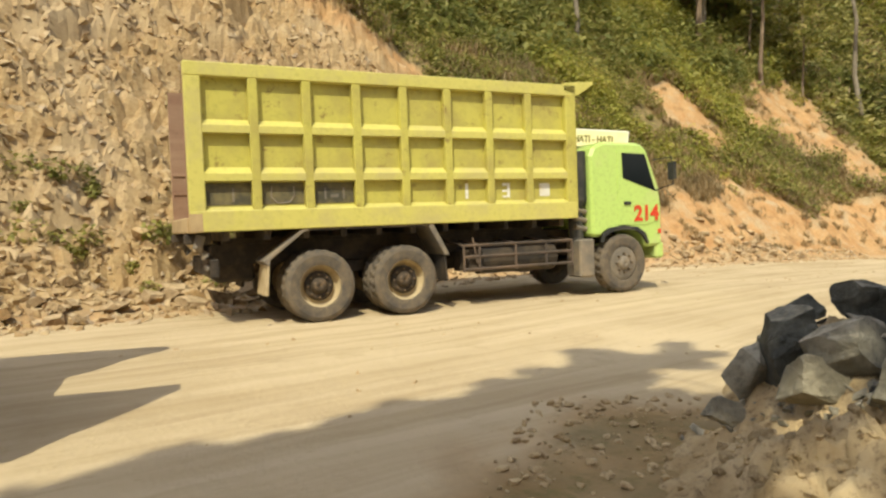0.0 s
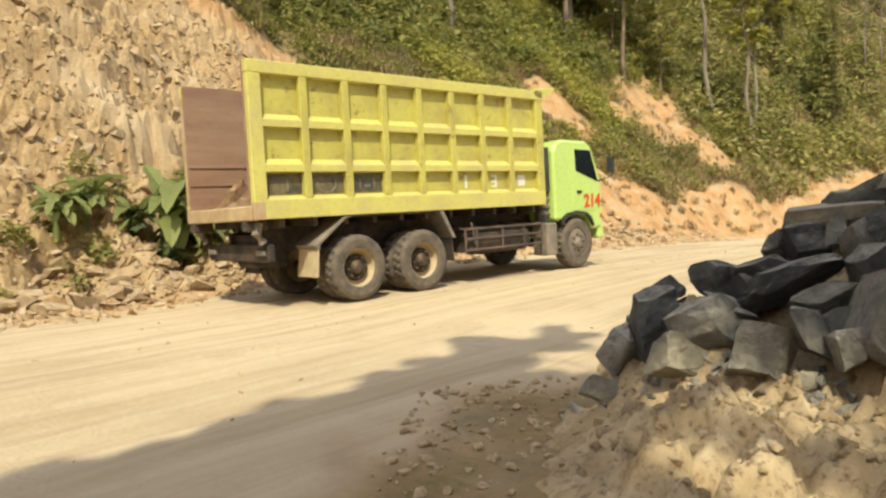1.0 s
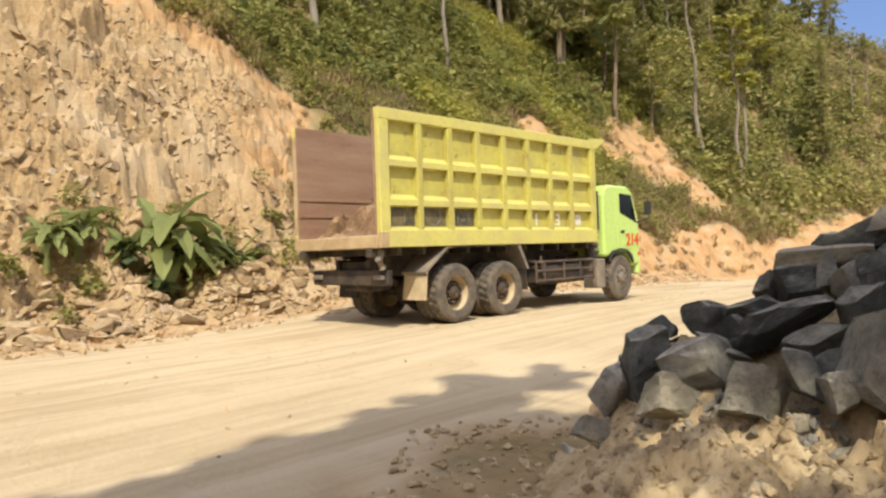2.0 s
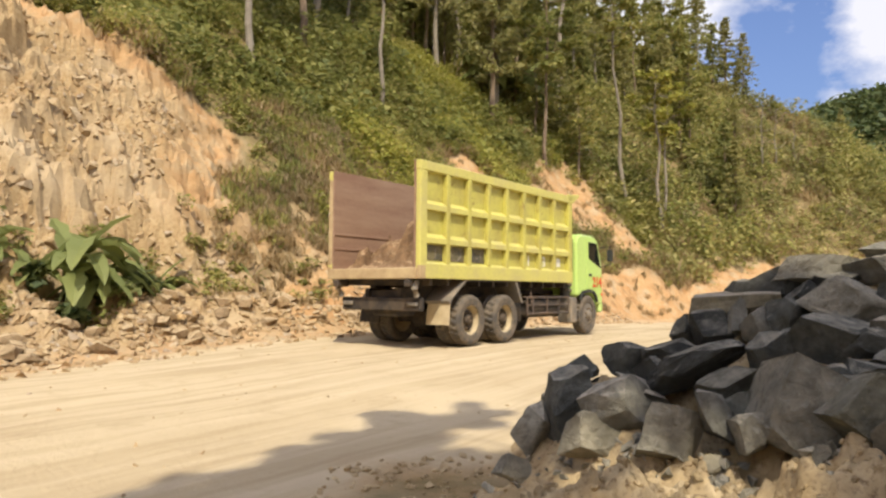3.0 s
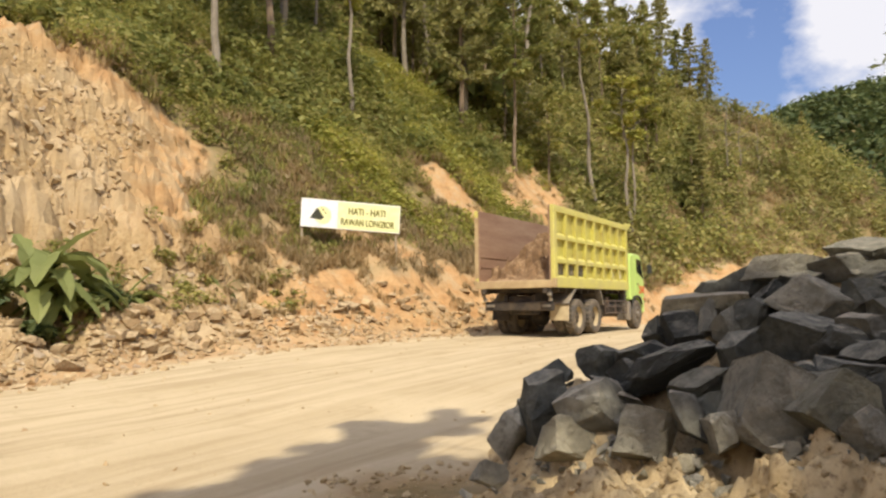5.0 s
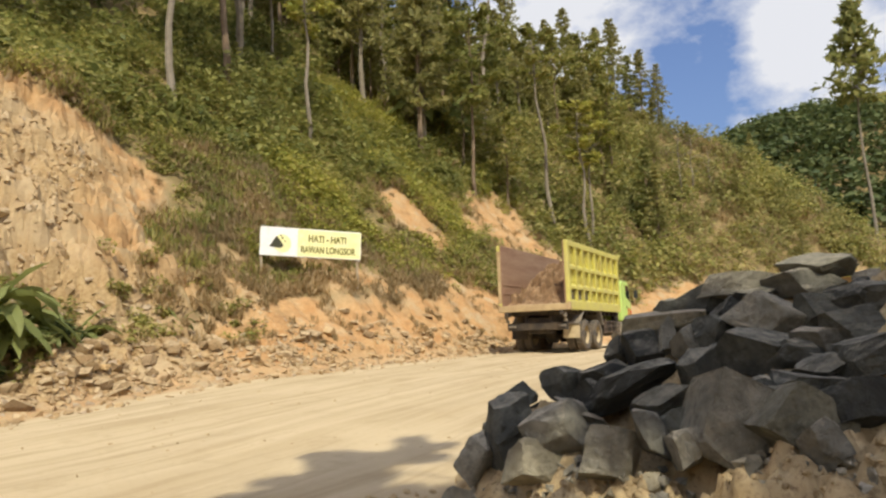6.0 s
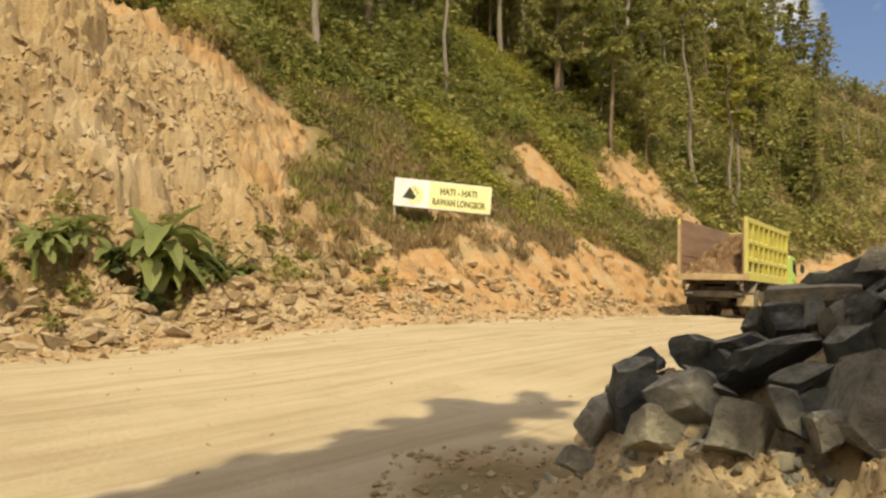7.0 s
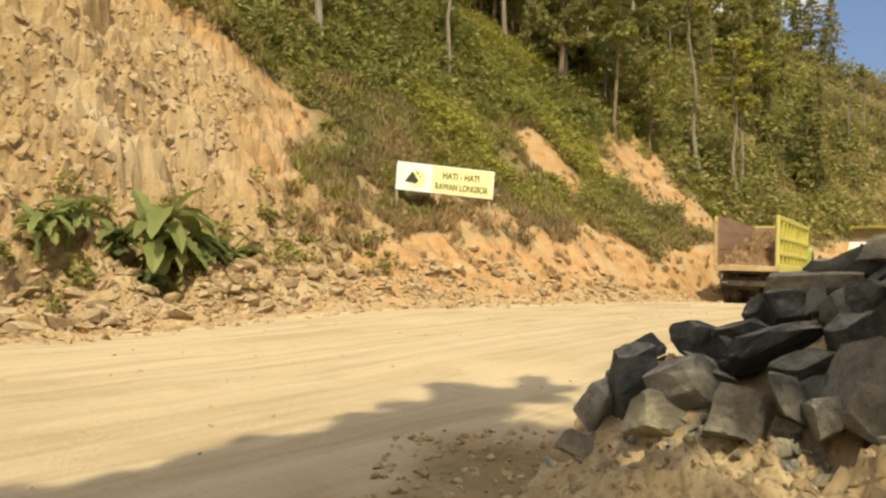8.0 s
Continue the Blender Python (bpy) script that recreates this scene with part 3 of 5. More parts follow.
    part("bumper_beam", boxed(XR + 0.25, XR + 0.37, -1.05, 1.05, 0.72, 0.98, 0.02), CHASSIS, chassis, "dark greasy rear bumper beam")
    part("tail_tank", boxed(XR + 0.40, -0.75, -0.36, 0.36, 0.6, 0.95, 0.05), CHASSIS, chassis)
    for sgn in (-1, 1):
        part("tail_light", boxed(XR + 0.20, XR + 0.26, sgn * 0.86 - 0.13, sgn * 0.86 + 0.13, 0.82, 0.90, 0.015), GREYSTEEL, chassis, "dusty tail light")
        bm = bmesh.new()
        tube(bm, [(XR + 0.15, sgn * 1.0, 1.3), (XR + 0.1, sgn * 1.02, 1.15), (XR + 0.2, sgn * 1.0, 1.02)], 0.07, 9)
        part("hose", bm, GREYSTEEL, chassis)
    for x in (0.0, 1.32, XW):
        bm = bmesh.new()
        tube(bm, [(x, -0.95, RT), (x, -0.28, RT), (x, -0.16, RT), (x, 0.16, RT), (x, 0.28, RT), (x, 0.95, RT)], [0.085, 0.085, 0.24 if x < 2 else 0.09, 0.24 if x < 2 else 0.09, 0.085, 0.085], 14)
        part("axle", bm, CHASSIS, chassis)
    for sgn in (-1, 1):
        for x0 in (-0.1, 4.9):
            bm = bmesh.new()
            for k in range(5):
                block(bm, x0 + 0.08 * k, x0 + (1.5 if x0 < 1 else 1.3) - 0.08 * k, sgn * 0.5 - 0.045, sgn * 0.5 + 0.045, 0.80 - 0.035 * k, 0.832 - 0.035 * k)
            part("leaf_spring", bm, CHASSIS, chassis)
        # mudguards behind, between and ahead of the tandem
        y0, y1 = sorted((sgn * (HW - 0.02), sgn * (HW - 0.62)))
        part("mudguard", prism([(-0.23, ZB - 0.005), (-0.10, ZB - 0.005), (-0.10, ZB - 0.03), (-0.20, ZB - 0.04), (-0.70, 0.93), (-0.70, 0.86), (-0.74, 0.86), (-0.79, 0.92)], y0, y1, "y", 0.006), GREYSTEEL, t, "dusty bent mudguard")
        # the left flap is coloured dark to stand in for shadow under the truck
        part("mud_flap", prism([(-0.725, 0.90), (-0.70, 0.90), (-0.74, 0.44), (-0.79, 0.44)], y0 + 0.02, y1 - 0.02, "y", 0.004), RIM if sgn < 0 else CHASSIS, t, "dust-caked mud flap")
        part("mudguard", prism([(1.70, ZB - 0.004), (1.80, ZB - 0.004), (2.06, 0.86), (1.98, 0.86)], y0, y1, "y", 0.006), GREYSTEEL, t, "dusty mudguard stay")
        part("mud_flap", prism([(1.98, 0.90), (2.01, 0.90), (2.05, 0.45), (2.02, 0.45)], y0 + 0.05, y1, "y", 0.004), CHASSIS, t)
        part("guard_top", boxed(-0.15, 1.74, y0, y1, ZB - 0.03, ZB - 0.006, 0.004), CHASSIS, t)
        # side rack with tank
        bm = bmesh.new()
        yk = sgn * (HW - 0.08)
        for z in (0.98, 0.80, 0.60):
            tube(bm, [(2.34, yk, z), (4.42, yk, z)], 0.024, 6)
        for x in (2.34, 2.62, 3.3, 3.9, 4.42):
            tube(bm, [(x, yk, 1.0), (x, yk, 0.56)], 0.022, 6)
            tube(bm, [(x, yk, 0.98), (x, sgn * 0.45, 1.05)], 0.022, 6)
        tube(bm, [(2.5, yk, 1.1), (2.58, yk + 0.0, 0.7)], 0.02, 6)
        part("side_rack", bm, RACK, chassis, "dark rusty tubular side guard")
        bm = bmesh.new()
        tube(bm, [(2.75, sgn * 0.82, 0.72), (4.2, sgn * 0.82, 0.72)], 0.23, 18)
        part("air_tank", bm, CHASSIS, chassis)
        part("battery_box", boxed(2.45, 2.72, min(sgn * 0.55, sgn * 1.1), max(sgn * 0.55, sgn * 1.1), 0.55, 0.9, 0.02), CHASSIS, chassis)
        part("front_flap", boxed(4.60, 4.92, min(sgn * 0.75, sgn * 1.16), max(sgn * 0.75, sgn * 1.16), 0.32, 0.98, 0.03), GREYSTEEL, t, "dusty grey front mud flap")
    bm = bmesh.new()
    tube(bm, [(3.1, 0.1, 0.62), (4.7, 0.1, 0.7)], 0.07, 8)
    tube(bm, [(3.9, -0.1, 0.9), (5.6, -0.1, 0.95)], 0.26, 12)
    part("engine", bm, CHASSIS, chassis)
    # --- cab
    y = HW - 0.05
    prof = [(4.86, 1.02), (4.84, 2.42), (4.92, 2.58), (5.15, 2.66), (5.95, 2.65), (6.12, 2.55), (6.40, 1.84), (6.44, 1.6), (6.44, 0.80), (6.05, 0.78), (6.02, 0.95), (5.86, 1.10), (5.52, 1.14), (5.18, 1.10), (5.02, 1.0)]
    cab = part("cab", prism(prof, -y, y, "y", 0.05), LIME, t, "lime green tilt cab")
    part("windscreen", prism([(6.135, 2.47), (6.155, 2.47), (6.405, 1.86), (6.385, 1.86)], -y + 0.10, y - 0.10, "y", 0.004), GLASS, cab, "dark windscreen", Matrix.Translation((0.012, 0, 0.01)))
    part("grille", boxed(6.435, 6.46, -0.85, 0.85, 1.05, 1.5, 0.01), BLACKPL, cab)
    part("front_bumper", boxed(6.30, 6.50, -y + 0.02, y - 0.02, 0.56, 0.86, 0.04), LIME, cab)
    for sgn in (-1, 1):
        yy = sgn * (y + 0.004)

        def slab(prof, name, mat, label="", deep=0.012, out=0.0):
            a, c = sorted((yy - sgn * 0.02, yy + sgn * (deep + out)))
            return part(name, prism(prof, a, c, "y", 0.004), mat, cab, label)
        slab([(5.42, 1.2), (5.42, 2.52), (6.08, 2.50), (6.36, 1.84), (6.38, 1.3), (6.1, 1.18)], "door", LIME, "lime green door", 0.008)
        slab([(5.54, 2.02), (5.52, 2.47), (6.05, 2.45), (6.26, 1.86), (6.30, 1.78)], "side_window", GLASS, "dark side window", 0.016)
        slab([(5.55, 1.55), (5.70, 1.55), (5.70, 1.61), (5.55, 1.61)], "door_handle", BLACKPL, "black door handle", 0.03)
        slab([(5.02, 0.92), (5.06, 1.06), (5.22, 1.15), (5.52, 1.19), (5.84, 1.15), (6.02, 1.04), (6.10, 0.86), (6.06, 0.84), (5.95, 1.0), (5.8, 1.09), (5.52, 1.12), (5.24, 1.08), (5.1, 1.0), (5.07, 0.9)], "wheel_arch", BLACKPL, "black wheel arch lip", 0.03)
        slab([(6.33, 1.02), (6.40, 1.02), (6.40, 1.10), (6.33, 1.10)], "indicator", RED, "small red side lamp", 0.012)
        part("headlight", boxed(6.44, 6.47, sgn * 0.85 - 0.16, sgn * 0.85 + 0.16, 0.88, 1.04, 0.02), WHITE, cab, "headlight")
        # mirror on its arm
        bm = bmesh.new()
        tube(bm, [(6.25, sgn * y, 2.35), (6.5, sgn * (y + 0.2), 2.38), (6.52, sgn * (y + 0.22), 1.9), (6.3, sgn * y, 1.8)], 0.016, 6)
        block(bm, 6.49, 6.54, sgn * (y + 0.2) - 0.08, sgn * (y + 0.2) + 0.08, 1.98, 2.30)
        part("mirror", bm, BLACKPL, cab, "black door mirror")
        # fleet number in red on the door
        me = lettering("214", 0.38)
        me.materials.append(RED)
        ob = new("fleet_number", me)
        ob.parent = cab
        ob.matrix_basis = Matrix.Translation((6.06, sgn * (y + 0.020), 1.38)) @ pose(0, 0, 0, 90, 0, 0 if sgn < 0 else 180)
        tagged(ob, "red painted fleet number")
    # air intake stack and the gap behind the cab
    bm = bmesh.new()
    tube(bm, [(4.70, -0.92, 0.95), (4.70, -0.92, 1.5), (4.72, -0.95, 1.66), (4.72, -0.95, 2.5)], [0.13, 0.13, 0.17, 0.17], 12)
    part("air_intake", bm, BLACKPL, t, "black air intake stack")
    bm = bmesh.new()
    for z in (1.5, 1.35, 1.2):
        tube(bm, [(4.6, -1.02, z), (4.85, -1.0, z - 0.05)], 0.05, 8)
    part("intake_hose", bm, GREYSTEEL, t)
    # --- wheels
    wheels = []
    tyre = tyre_mesh()
    tm = bpy.data.meshes.new("wheel")
    tyre.to_mesh(tm)
    tyre.free()
    tm.materials.append(RUBBER)

    def mesh_of(bm, name, mat):
        me = bpy.data.meshes.new(name)
        bm.to_mesh(me)
        bm.free()
        me.materials.append(mat)
        me.shade_smooth()
        return me
    rear_rim, front_rim = mesh_of(rim_mesh(0.02), "rim", RIM), mesh_of(rim_mesh(-0.125), "rim", GREYSTEEL)
    rear_hub, front_hub = mesh_of(hub_mesh(0.10, 0.04, 0.12), "hub", HUB), mesh_of(hub_mesh(0.19, -0.10, 0.13), "hub", GREYSTEEL)
    nut = mesh_of(lathe([(0.001, -0.025), (0.018, -0.025), (0.018, 0.03), (0.001, 0.03)], 6), "wheel_nut", HUB)
    disc = mesh_of(lathe([(0.10, -0.012), (0.215, -0.020), (0.215, 0.01), (0.10, 0.01)], 24), "brake_disc", CHASSIS)
    for x, front in ((0.0, False), (1.32, False), (XW, True)):
        for sgn in (-1, 1):
            for yc in ((1.06,) if front else (1.08, 0.76)):
                w = new("wheel", tm)
                w.parent = t
                w.matrix_basis = pose(x, sgn * yc, RT, 0, 0, 0 if sgn < 0 else 180)
                wheels.append((w, x, sgn, yc))
                r = new("rim", front_rim if front else rear_rim)
                r.parent = w
                if yc > 0.9:
                    h = new("hub", front_hub if front else rear_hub)
                    h.parent = w
                    for k in range(8):
                        a = 2 * math.pi * k / 8
                        b = new("wheel_nut", nut)
                        b.parent = w
                        b.matrix_basis = Matrix.Translation((0.165 * math.cos(a), -0.15 if front else -0.03, 0.165 * math.sin(a)))
                    if not front:
                        k = new("brake_disc", disc)
                        k.parent = w
    return t, wheels


def dirt_load():
    """Broken earth heaped inside a box, in the truck's axes."""
    n1, n2 = 90, 46
    xs, ys = np.linspace(XR + 0.15, XF - 0.15, n1), np.linspace(-HW + 0.17, HW - 0.17, n2)
    X, Y = np.meshgrid(xs, ys, indexing="ij")
    rise = np.clip(1.5 * (X - XR - 0.25) / 2.3, 0, 1.25)
    z = ZB + 0.17 + rise * (1 - 0.55 * smooth(-0.1, 1.0, Y) * 0.6 - 0.25 * smooth(0.4, 1.1, -Y)) + 0.36 * fbm(X * 2.6, Y * 2.6, 5, 4) * smooth(0, 0.4, rise) + 0.12 * fbm(X * 7, Y * 7, 3, 6) * smooth(0, 0.3, rise) + 0.24 * (vnoise(X * 3.4, Y * 3.4, 2) > 0.58) * smooth(0.05, 0.3, rise)
    z = np.maximum(z, ZB + 0.165)
    idx = np.arange(n1 * n2).reshape(n1, n2)
    f = np.stack([idx[:-1, :-1], idx[1:, :-1], idx[1:, 1:], idx[:-1, 1:]], -1).reshape(-1, 4)
    ob = new("dirt_load", sheet("dirt_load", np.stack([X, Y, z], -1).reshape(-1, 3), f, SOILCLOD))
    return tagged(ob, "heap of broken brown earth and stones in a truck box", "dirt load")


# pale upward faces and dark hollows paint sunlit and shadowed lumps into the earth
SOILCLOD = rock_mat("brown_earth", (0.34, 0.205, 0.10), (0.19, 0.11, 0.055), (0.48, 0.33, 0.18), 1.2, still=False)
truck, truck_wheels = dump_truck()
load = dirt_load()
oncoming = copy_thing(truck, Matrix.Identity(4))
# this truck's headboard takes the same dark brown as the box inside
for o in oncoming.children_recursive:
    if o.name.startswith("headboard"):
        o.data = o.data.copy()
        o.data.materials[0] = RUST
for o in oncoming.children:
    if o.name.startswith("cab"):
        y = HW - 0.05
        board = part("roof_board", prism([(5.75, 2.62), (5.70, 2.90), (5.78, 2.92), (5.86, 2.62)], -y + 0.03, y - 0.03, "y", 0.012), WHITE, o, "white roof board with dark writing")
        for k in range(7):
            part("writing_bar", boxed(5.82, 5.865, -0.72 + 0.22 * k, -0.60 + 0.22 * k, 2.70, 2.84, 0), CHASSIS, o)
tagged(oncoming, "yellow dump truck coming along the road, white board over its cab", "truck")
passing = copy_thing(truck, Matrix.Identity(4))
tagged(passing, "yellow dump truck driving off down the road", "truck")


# ---- rock heap beside the road ----
CREST = ((1.95, 5.2, 0.0), (2.94, 4.95, 0.72), (3.75, 4.5, 1.16), (4.3, 3.9, 1.40), (4.9, 3.1, 1.60), (5.6, 1.8, 1.62), (6.2, 0.0, 1.5))


def heap_z(x, y, slope=0.66):
    x, y = np.asarray(x, float), np.asarray(y, float)
    best = np.full(x.shape, -9.0)
    for a, b in zip(CREST, CREST[1:]):
        for k in np.linspace(0, 1, 9):
            q = [p + k * (r - p) for p, r in zip(a, b)]
            best = np.maximum(best, q[2] - slope * np.hypot(x - q[0], y - q[1]))
    return best


def mound_z(x, y):
    """The earth under and before the rocks."""
    s, d = to_sd(x, y)
    z = land(s, d)[0]
    top = heap_z(x, y, 0.64)
    core = top - 0.08 + 0.09 * smooth(0.5, 1.1, top)
    # a low apron of tipped earth on the near side
    ap = 0.34 * np.exp(-(((x - 1.95) / 0.85) ** 2 + ((y - 2.8) / 0.7) ** 2)) + 0.16 * np.exp(-(((x - 3.1) / 0.9) ** 2 + ((y - 2.2) / 0.8) ** 2)) + 0.14 * np.exp(-(((x - 1.65) / 0.45) ** 2 + ((y - 3.25) / 0.8) ** 2)) + 0.06 * np.exp(-(((x - 1.7) / 0.5) ** 2 + ((y - 4.2) / 0.7) ** 2)) - 0.055 + 0.05 * fbm(x * 3.1, y * 3.1, 5, 58)
    up = np.maximum(np.maximum(core, 0) + ap, 0)
    wx, wy = x + 0.16 * fbm(x * 2.3, y * 2.3, 4, 60), y + 0.16 * fbm(x * 2.3, y * 2.3, 4, 63)
    a1, a2, ra = cells(wx * 3.4, wy * 3.4, 51)
    b1, b2, rb = cells(wx * 8.5, wy * 8.5, 53)
    lump = 0.42 * fbm(wx * 2.4, wy * 2.4, 4, 50) + 0.22 * (ra - 0.4) + 0.12 * smooth(0.0, 0.5, a2 - a1) + 0.06 * (rb - 0.4) + 0.05 * smooth(0, 0.4, b2 - b1) - 0.1 + 0.16 * fbm(x * 9, y * 9, 4, 55)
    pits = smooth(0.62, 0.78, vnoise(wx * 6.5, wy * 6.5, 57)) * smooth(0.08, 0.2, up)
    on = smooth(0.0, 0.16, up)
    return z + up + on * (0.58 * lump * smooth(0.0, 0.3, up + 0.08) - 0.07 * pits) - 0.05 * (1 - smooth(0.0, 0.04, up))


def earth_mound():
    xs, ys = np.arange(0.0, 7.6, 0.03), np.arange(0.0, 6.2, 0.03)
    X, Y = np.meshgrid(xs, ys, indexing="ij")
    z = mound_z(X, Y)
    idx = np.arange(X.size).reshape(X.shape)
    f = np.stack([idx[:-1, :-1], idx[1:, :-1], idx[1:, 1:], idx[:-1, 1:]], -1).reshape(-1, 4)
    ob = new("earth_mound", sheet("earth_mound", np.stack([X, Y, z], -1).reshape(-1, 3), f, EARTH, True))
    return tagged(ob, "tipped clods of pale brown earth under the rock heap", "earth mound", kind="structure")


def earth_mat():
    m, n, l, b = base_mat("tipped_earth", 0.95)
    b.inputs["Specular IOR Level"].default_value = 0.12
    mid, fine = noise_node(n, l, 3.0, 8, 0.65), noise_node(n, l, 22, 8, 0.7)
    c = mixc(n, l, steps(n, l, mid, (0.35, G0), (0.65, G1)), (0.39, 0.28, 0.14), (0.57, 0.445, 0.255))
    # crevice shade put into the colour: low spots of the fine relief go dark
    c = mixc(n, l, steps(n, l, fine, (0.34, G1), (0.48, G0)), c, (0.22, 0.15, 0.08))
    l.new(c, b.inputs["Base Color"])
    bump(n, l, b, fine, 0.8, 0.03)
    return m


EARTH = earth_mat()
mound = earth_mound()


def rock_mesh(seed, mat, cuts=2, rough=0.02, planes=7):
    """A block broken along flat faces, of unit size."""
    rng = random.Random(seed)
    bm = bmesh.new()
    bmesh.ops.create_cube(bm, size=1.0)
    for v in bm.verts:
        v.co += Vector([rng.uniform(-0.14, 0.14) for _ in range(3)])
    for _ in range(planes):
        n = Vector((rng.gauss(0, 1), rng.gauss(0, 1), rng.gauss(0, 1))).normalized()
        far = max(v.co.dot(n) for v in bm.verts)
        bmesh.ops.bisect_plane(bm, geom=[*bm.verts, *bm.edges, *bm.faces], plane_co=n * far * rng.uniform(0.64, 0.92), plane_no=n, clear_outer=True)
        bmesh.ops.holes_fill(bm, edges=[e for e in bm.edges if len(e.link_faces) == 1])
    turned = Euler([rng.uniform(-0.7, 0.7), rng.uniform(-0.6, 0.6), rng.uniform(-0.8, 0.8)]).to_matrix()
    for v in bm.verts:
        v.co = turned @ v.co
    lo = [min(v.co[k] for v in bm.verts) for k in range(3)]
    hi = [max(v.co[k] for v in bm.verts) for k in range(3)]
    for v in bm.verts:
        v.co = Vector([(v.co[k] - lo[k]) / (hi[k] - lo[k]) - 0.5 for k in range(3)])
    bmesh.ops.dissolve_limit(bm, angle_limit=0.12, verts=bm.verts, edges=bm.edges)
    bmesh.ops.bevel(bm, geom=list(bm.edges), offset=0.014, segments=1, affect="EDGES", clamp_overlap=True)
    bmesh.ops.triangulate(bm, faces=bm.faces)
    if cuts:
        bmesh.ops.subdivide_edges(bm, edges=[e for e in bm.edges if e.calc_length() > 0.08], cuts=cuts, use_grid_fill=True)
        bm.normal_update()
        for v in bm.verts:
            p = v.co * 2.2 + Vector((seed * 3.7, 0, 0))
            chip = noise.cell(Vector((p.x * 1.1, p.y * 1.1, p.z * 3.2)))
            v.co += v.normal * (rough * noise.noise(p) + rough * 0.6 * noise.noise(p * 3.3) + rough * 0.35 * noise.noise(p * 8) + rough * 0.5 * (chip - 0.5))
    me = bpy.data.meshes.new("rock")
    bm.to_mesh(me)
    bm.free()
    me.materials.append(mat)
    return me


GREYROCKS = [rock_mesh(k, GREYROCK, 3, 0.03, 8 + k % 5) for k in range(16)]
DUSTROCKS = [rock_mesh(20 + k, DUSTROCK, 3, 0.03, 8 + k % 4) for k in range(9)]
PALEROCKS = [rock_mesh(80 + k, PALEROCK, 3, 0.03, 8 + k % 4) for k in range(9)]
SMALLROCKS = [rock_mesh(60 + k, (GREYROCK, PALEROCK, GREYROCK, DUSTROCK)[k % 4], 1, 0.035, 5 + k % 4) for k in range(14)]
LOWROCKS = [rock_mesh(40 + k, TANROCK, 0, 0, 6) for k in range(8)]


def heap_rock(k, x, y, z, size, turn, tag, meshes=GREYROCKS):
    ob = new("rock", meshes[k % len(meshes)])
    ob.matrix_basis = Matrix.Translation((x, y, z)) @ pose(0, 0, 0, *turn) @ Matrix.Diagonal((*size, 1))
    return tagged(ob, tag, "rock", "rocks in the roadside heap")


# the large ones that can be told apart, row by row up the heap: place, width, height, tilt, tone (0 dark, 1 dusted, 2 tan)
FOOT = ((2.17, 4.89, 0.17, 0.26, 0.38, 24, 1), (2.32, 4.28, 0.24, 0.42, 0.3, -5, 1), (2.61, 3.78, 0.35, 0.41, 0.35, 4, 1), (2.84, 3.37, 0.4, 0.23, 0.27, 8, 1),
        (2.39, 4.81, 0.37, 0.41, 0.47, -6, 0), (2.56, 4.26, 0.4, 0.61, 0.45, 14, 1), (2.83, 3.64, 0.45, 0.19, 0.43, -24, 1), (3.1, 3.24, 0.55, 0.59, 0.59, 3, 1),
        (3.22, 2.95, 0.57, 0.61, 0.45, 4, 0), (3.18, 2.7, 0.48, 0.25, 0.28, -4, 1), (1.76, 4.33, 0.05, 0.23, 0.17, 10, 1), (2.75, 4.31, 0.52, 0.42, 0.13, 26, 1))
FRONT = ((2.65, 5.1, 0.59, 0.3, 0.2, -8, 0), (2.89, 4.77, 0.68, 0.36, 0.29, 0, 0), (2.9, 4.4, 0.63, 0.3, 0.2, 20, 0), (3.07, 4.16, 0.7, 0.75, 0.23, -20, 0),
         (3.09, 4.45, 0.76, 0.4, 0.18, -12, 0), (3.04, 3.8, 0.61, 0.38, 0.22, -8, 0), (2.96, 3.58, 0.53, 0.26, 0.17, 5, 0), (3.33, 3.73, 0.78, 0.27, 0.33, -10, 0),
         (3.3, 3.45, 0.71, 0.29, 0.15, 8, 0), (3.42, 3.24, 0.74, 0.39, 0.12, -4, 1), (3.51, 3.03, 0.75, 0.44, 0.13, 6, 0), (3.29, 3.16, 0.64, 0.27, 0.27, -12, 0))
MIDDLE = ((3.3, 4.59, 0.92, 0.21, 0.24, 0, 0), (3.36, 4.37, 0.92, 0.29, 0.31, -15, 0), (3.53, 4.29, 1.01, 0.15, 0.37, 8, 1), (3.53, 4.05, 0.97, 0.27, 0.27, -6, 1),
          (3.68, 4.43, 1.13, 0.64, 0.19, -8, 1), (3.65, 3.95, 1.03, 0.27, 0.29, 12, 0), (3.61, 3.54, 0.92, 0.61, 0.3, -6, 0), (3.69, 3.27, 0.91, 0.32, 0.19, 10, 0),
          (3.83, 3.2, 0.99, 0.36, 0.16, 3, 1), (3.64, 3.04, 0.83, 0.34, 0.17, -6, 0), (3.49, 2.76, 0.69, 0.38, 0.28, 4, 0), (3.51, 3.68, 0.89, 0.23, 0.19, 15, 0),
          (3.79, 2.92, 0.9, 0.37, 0.2, -8, 0))
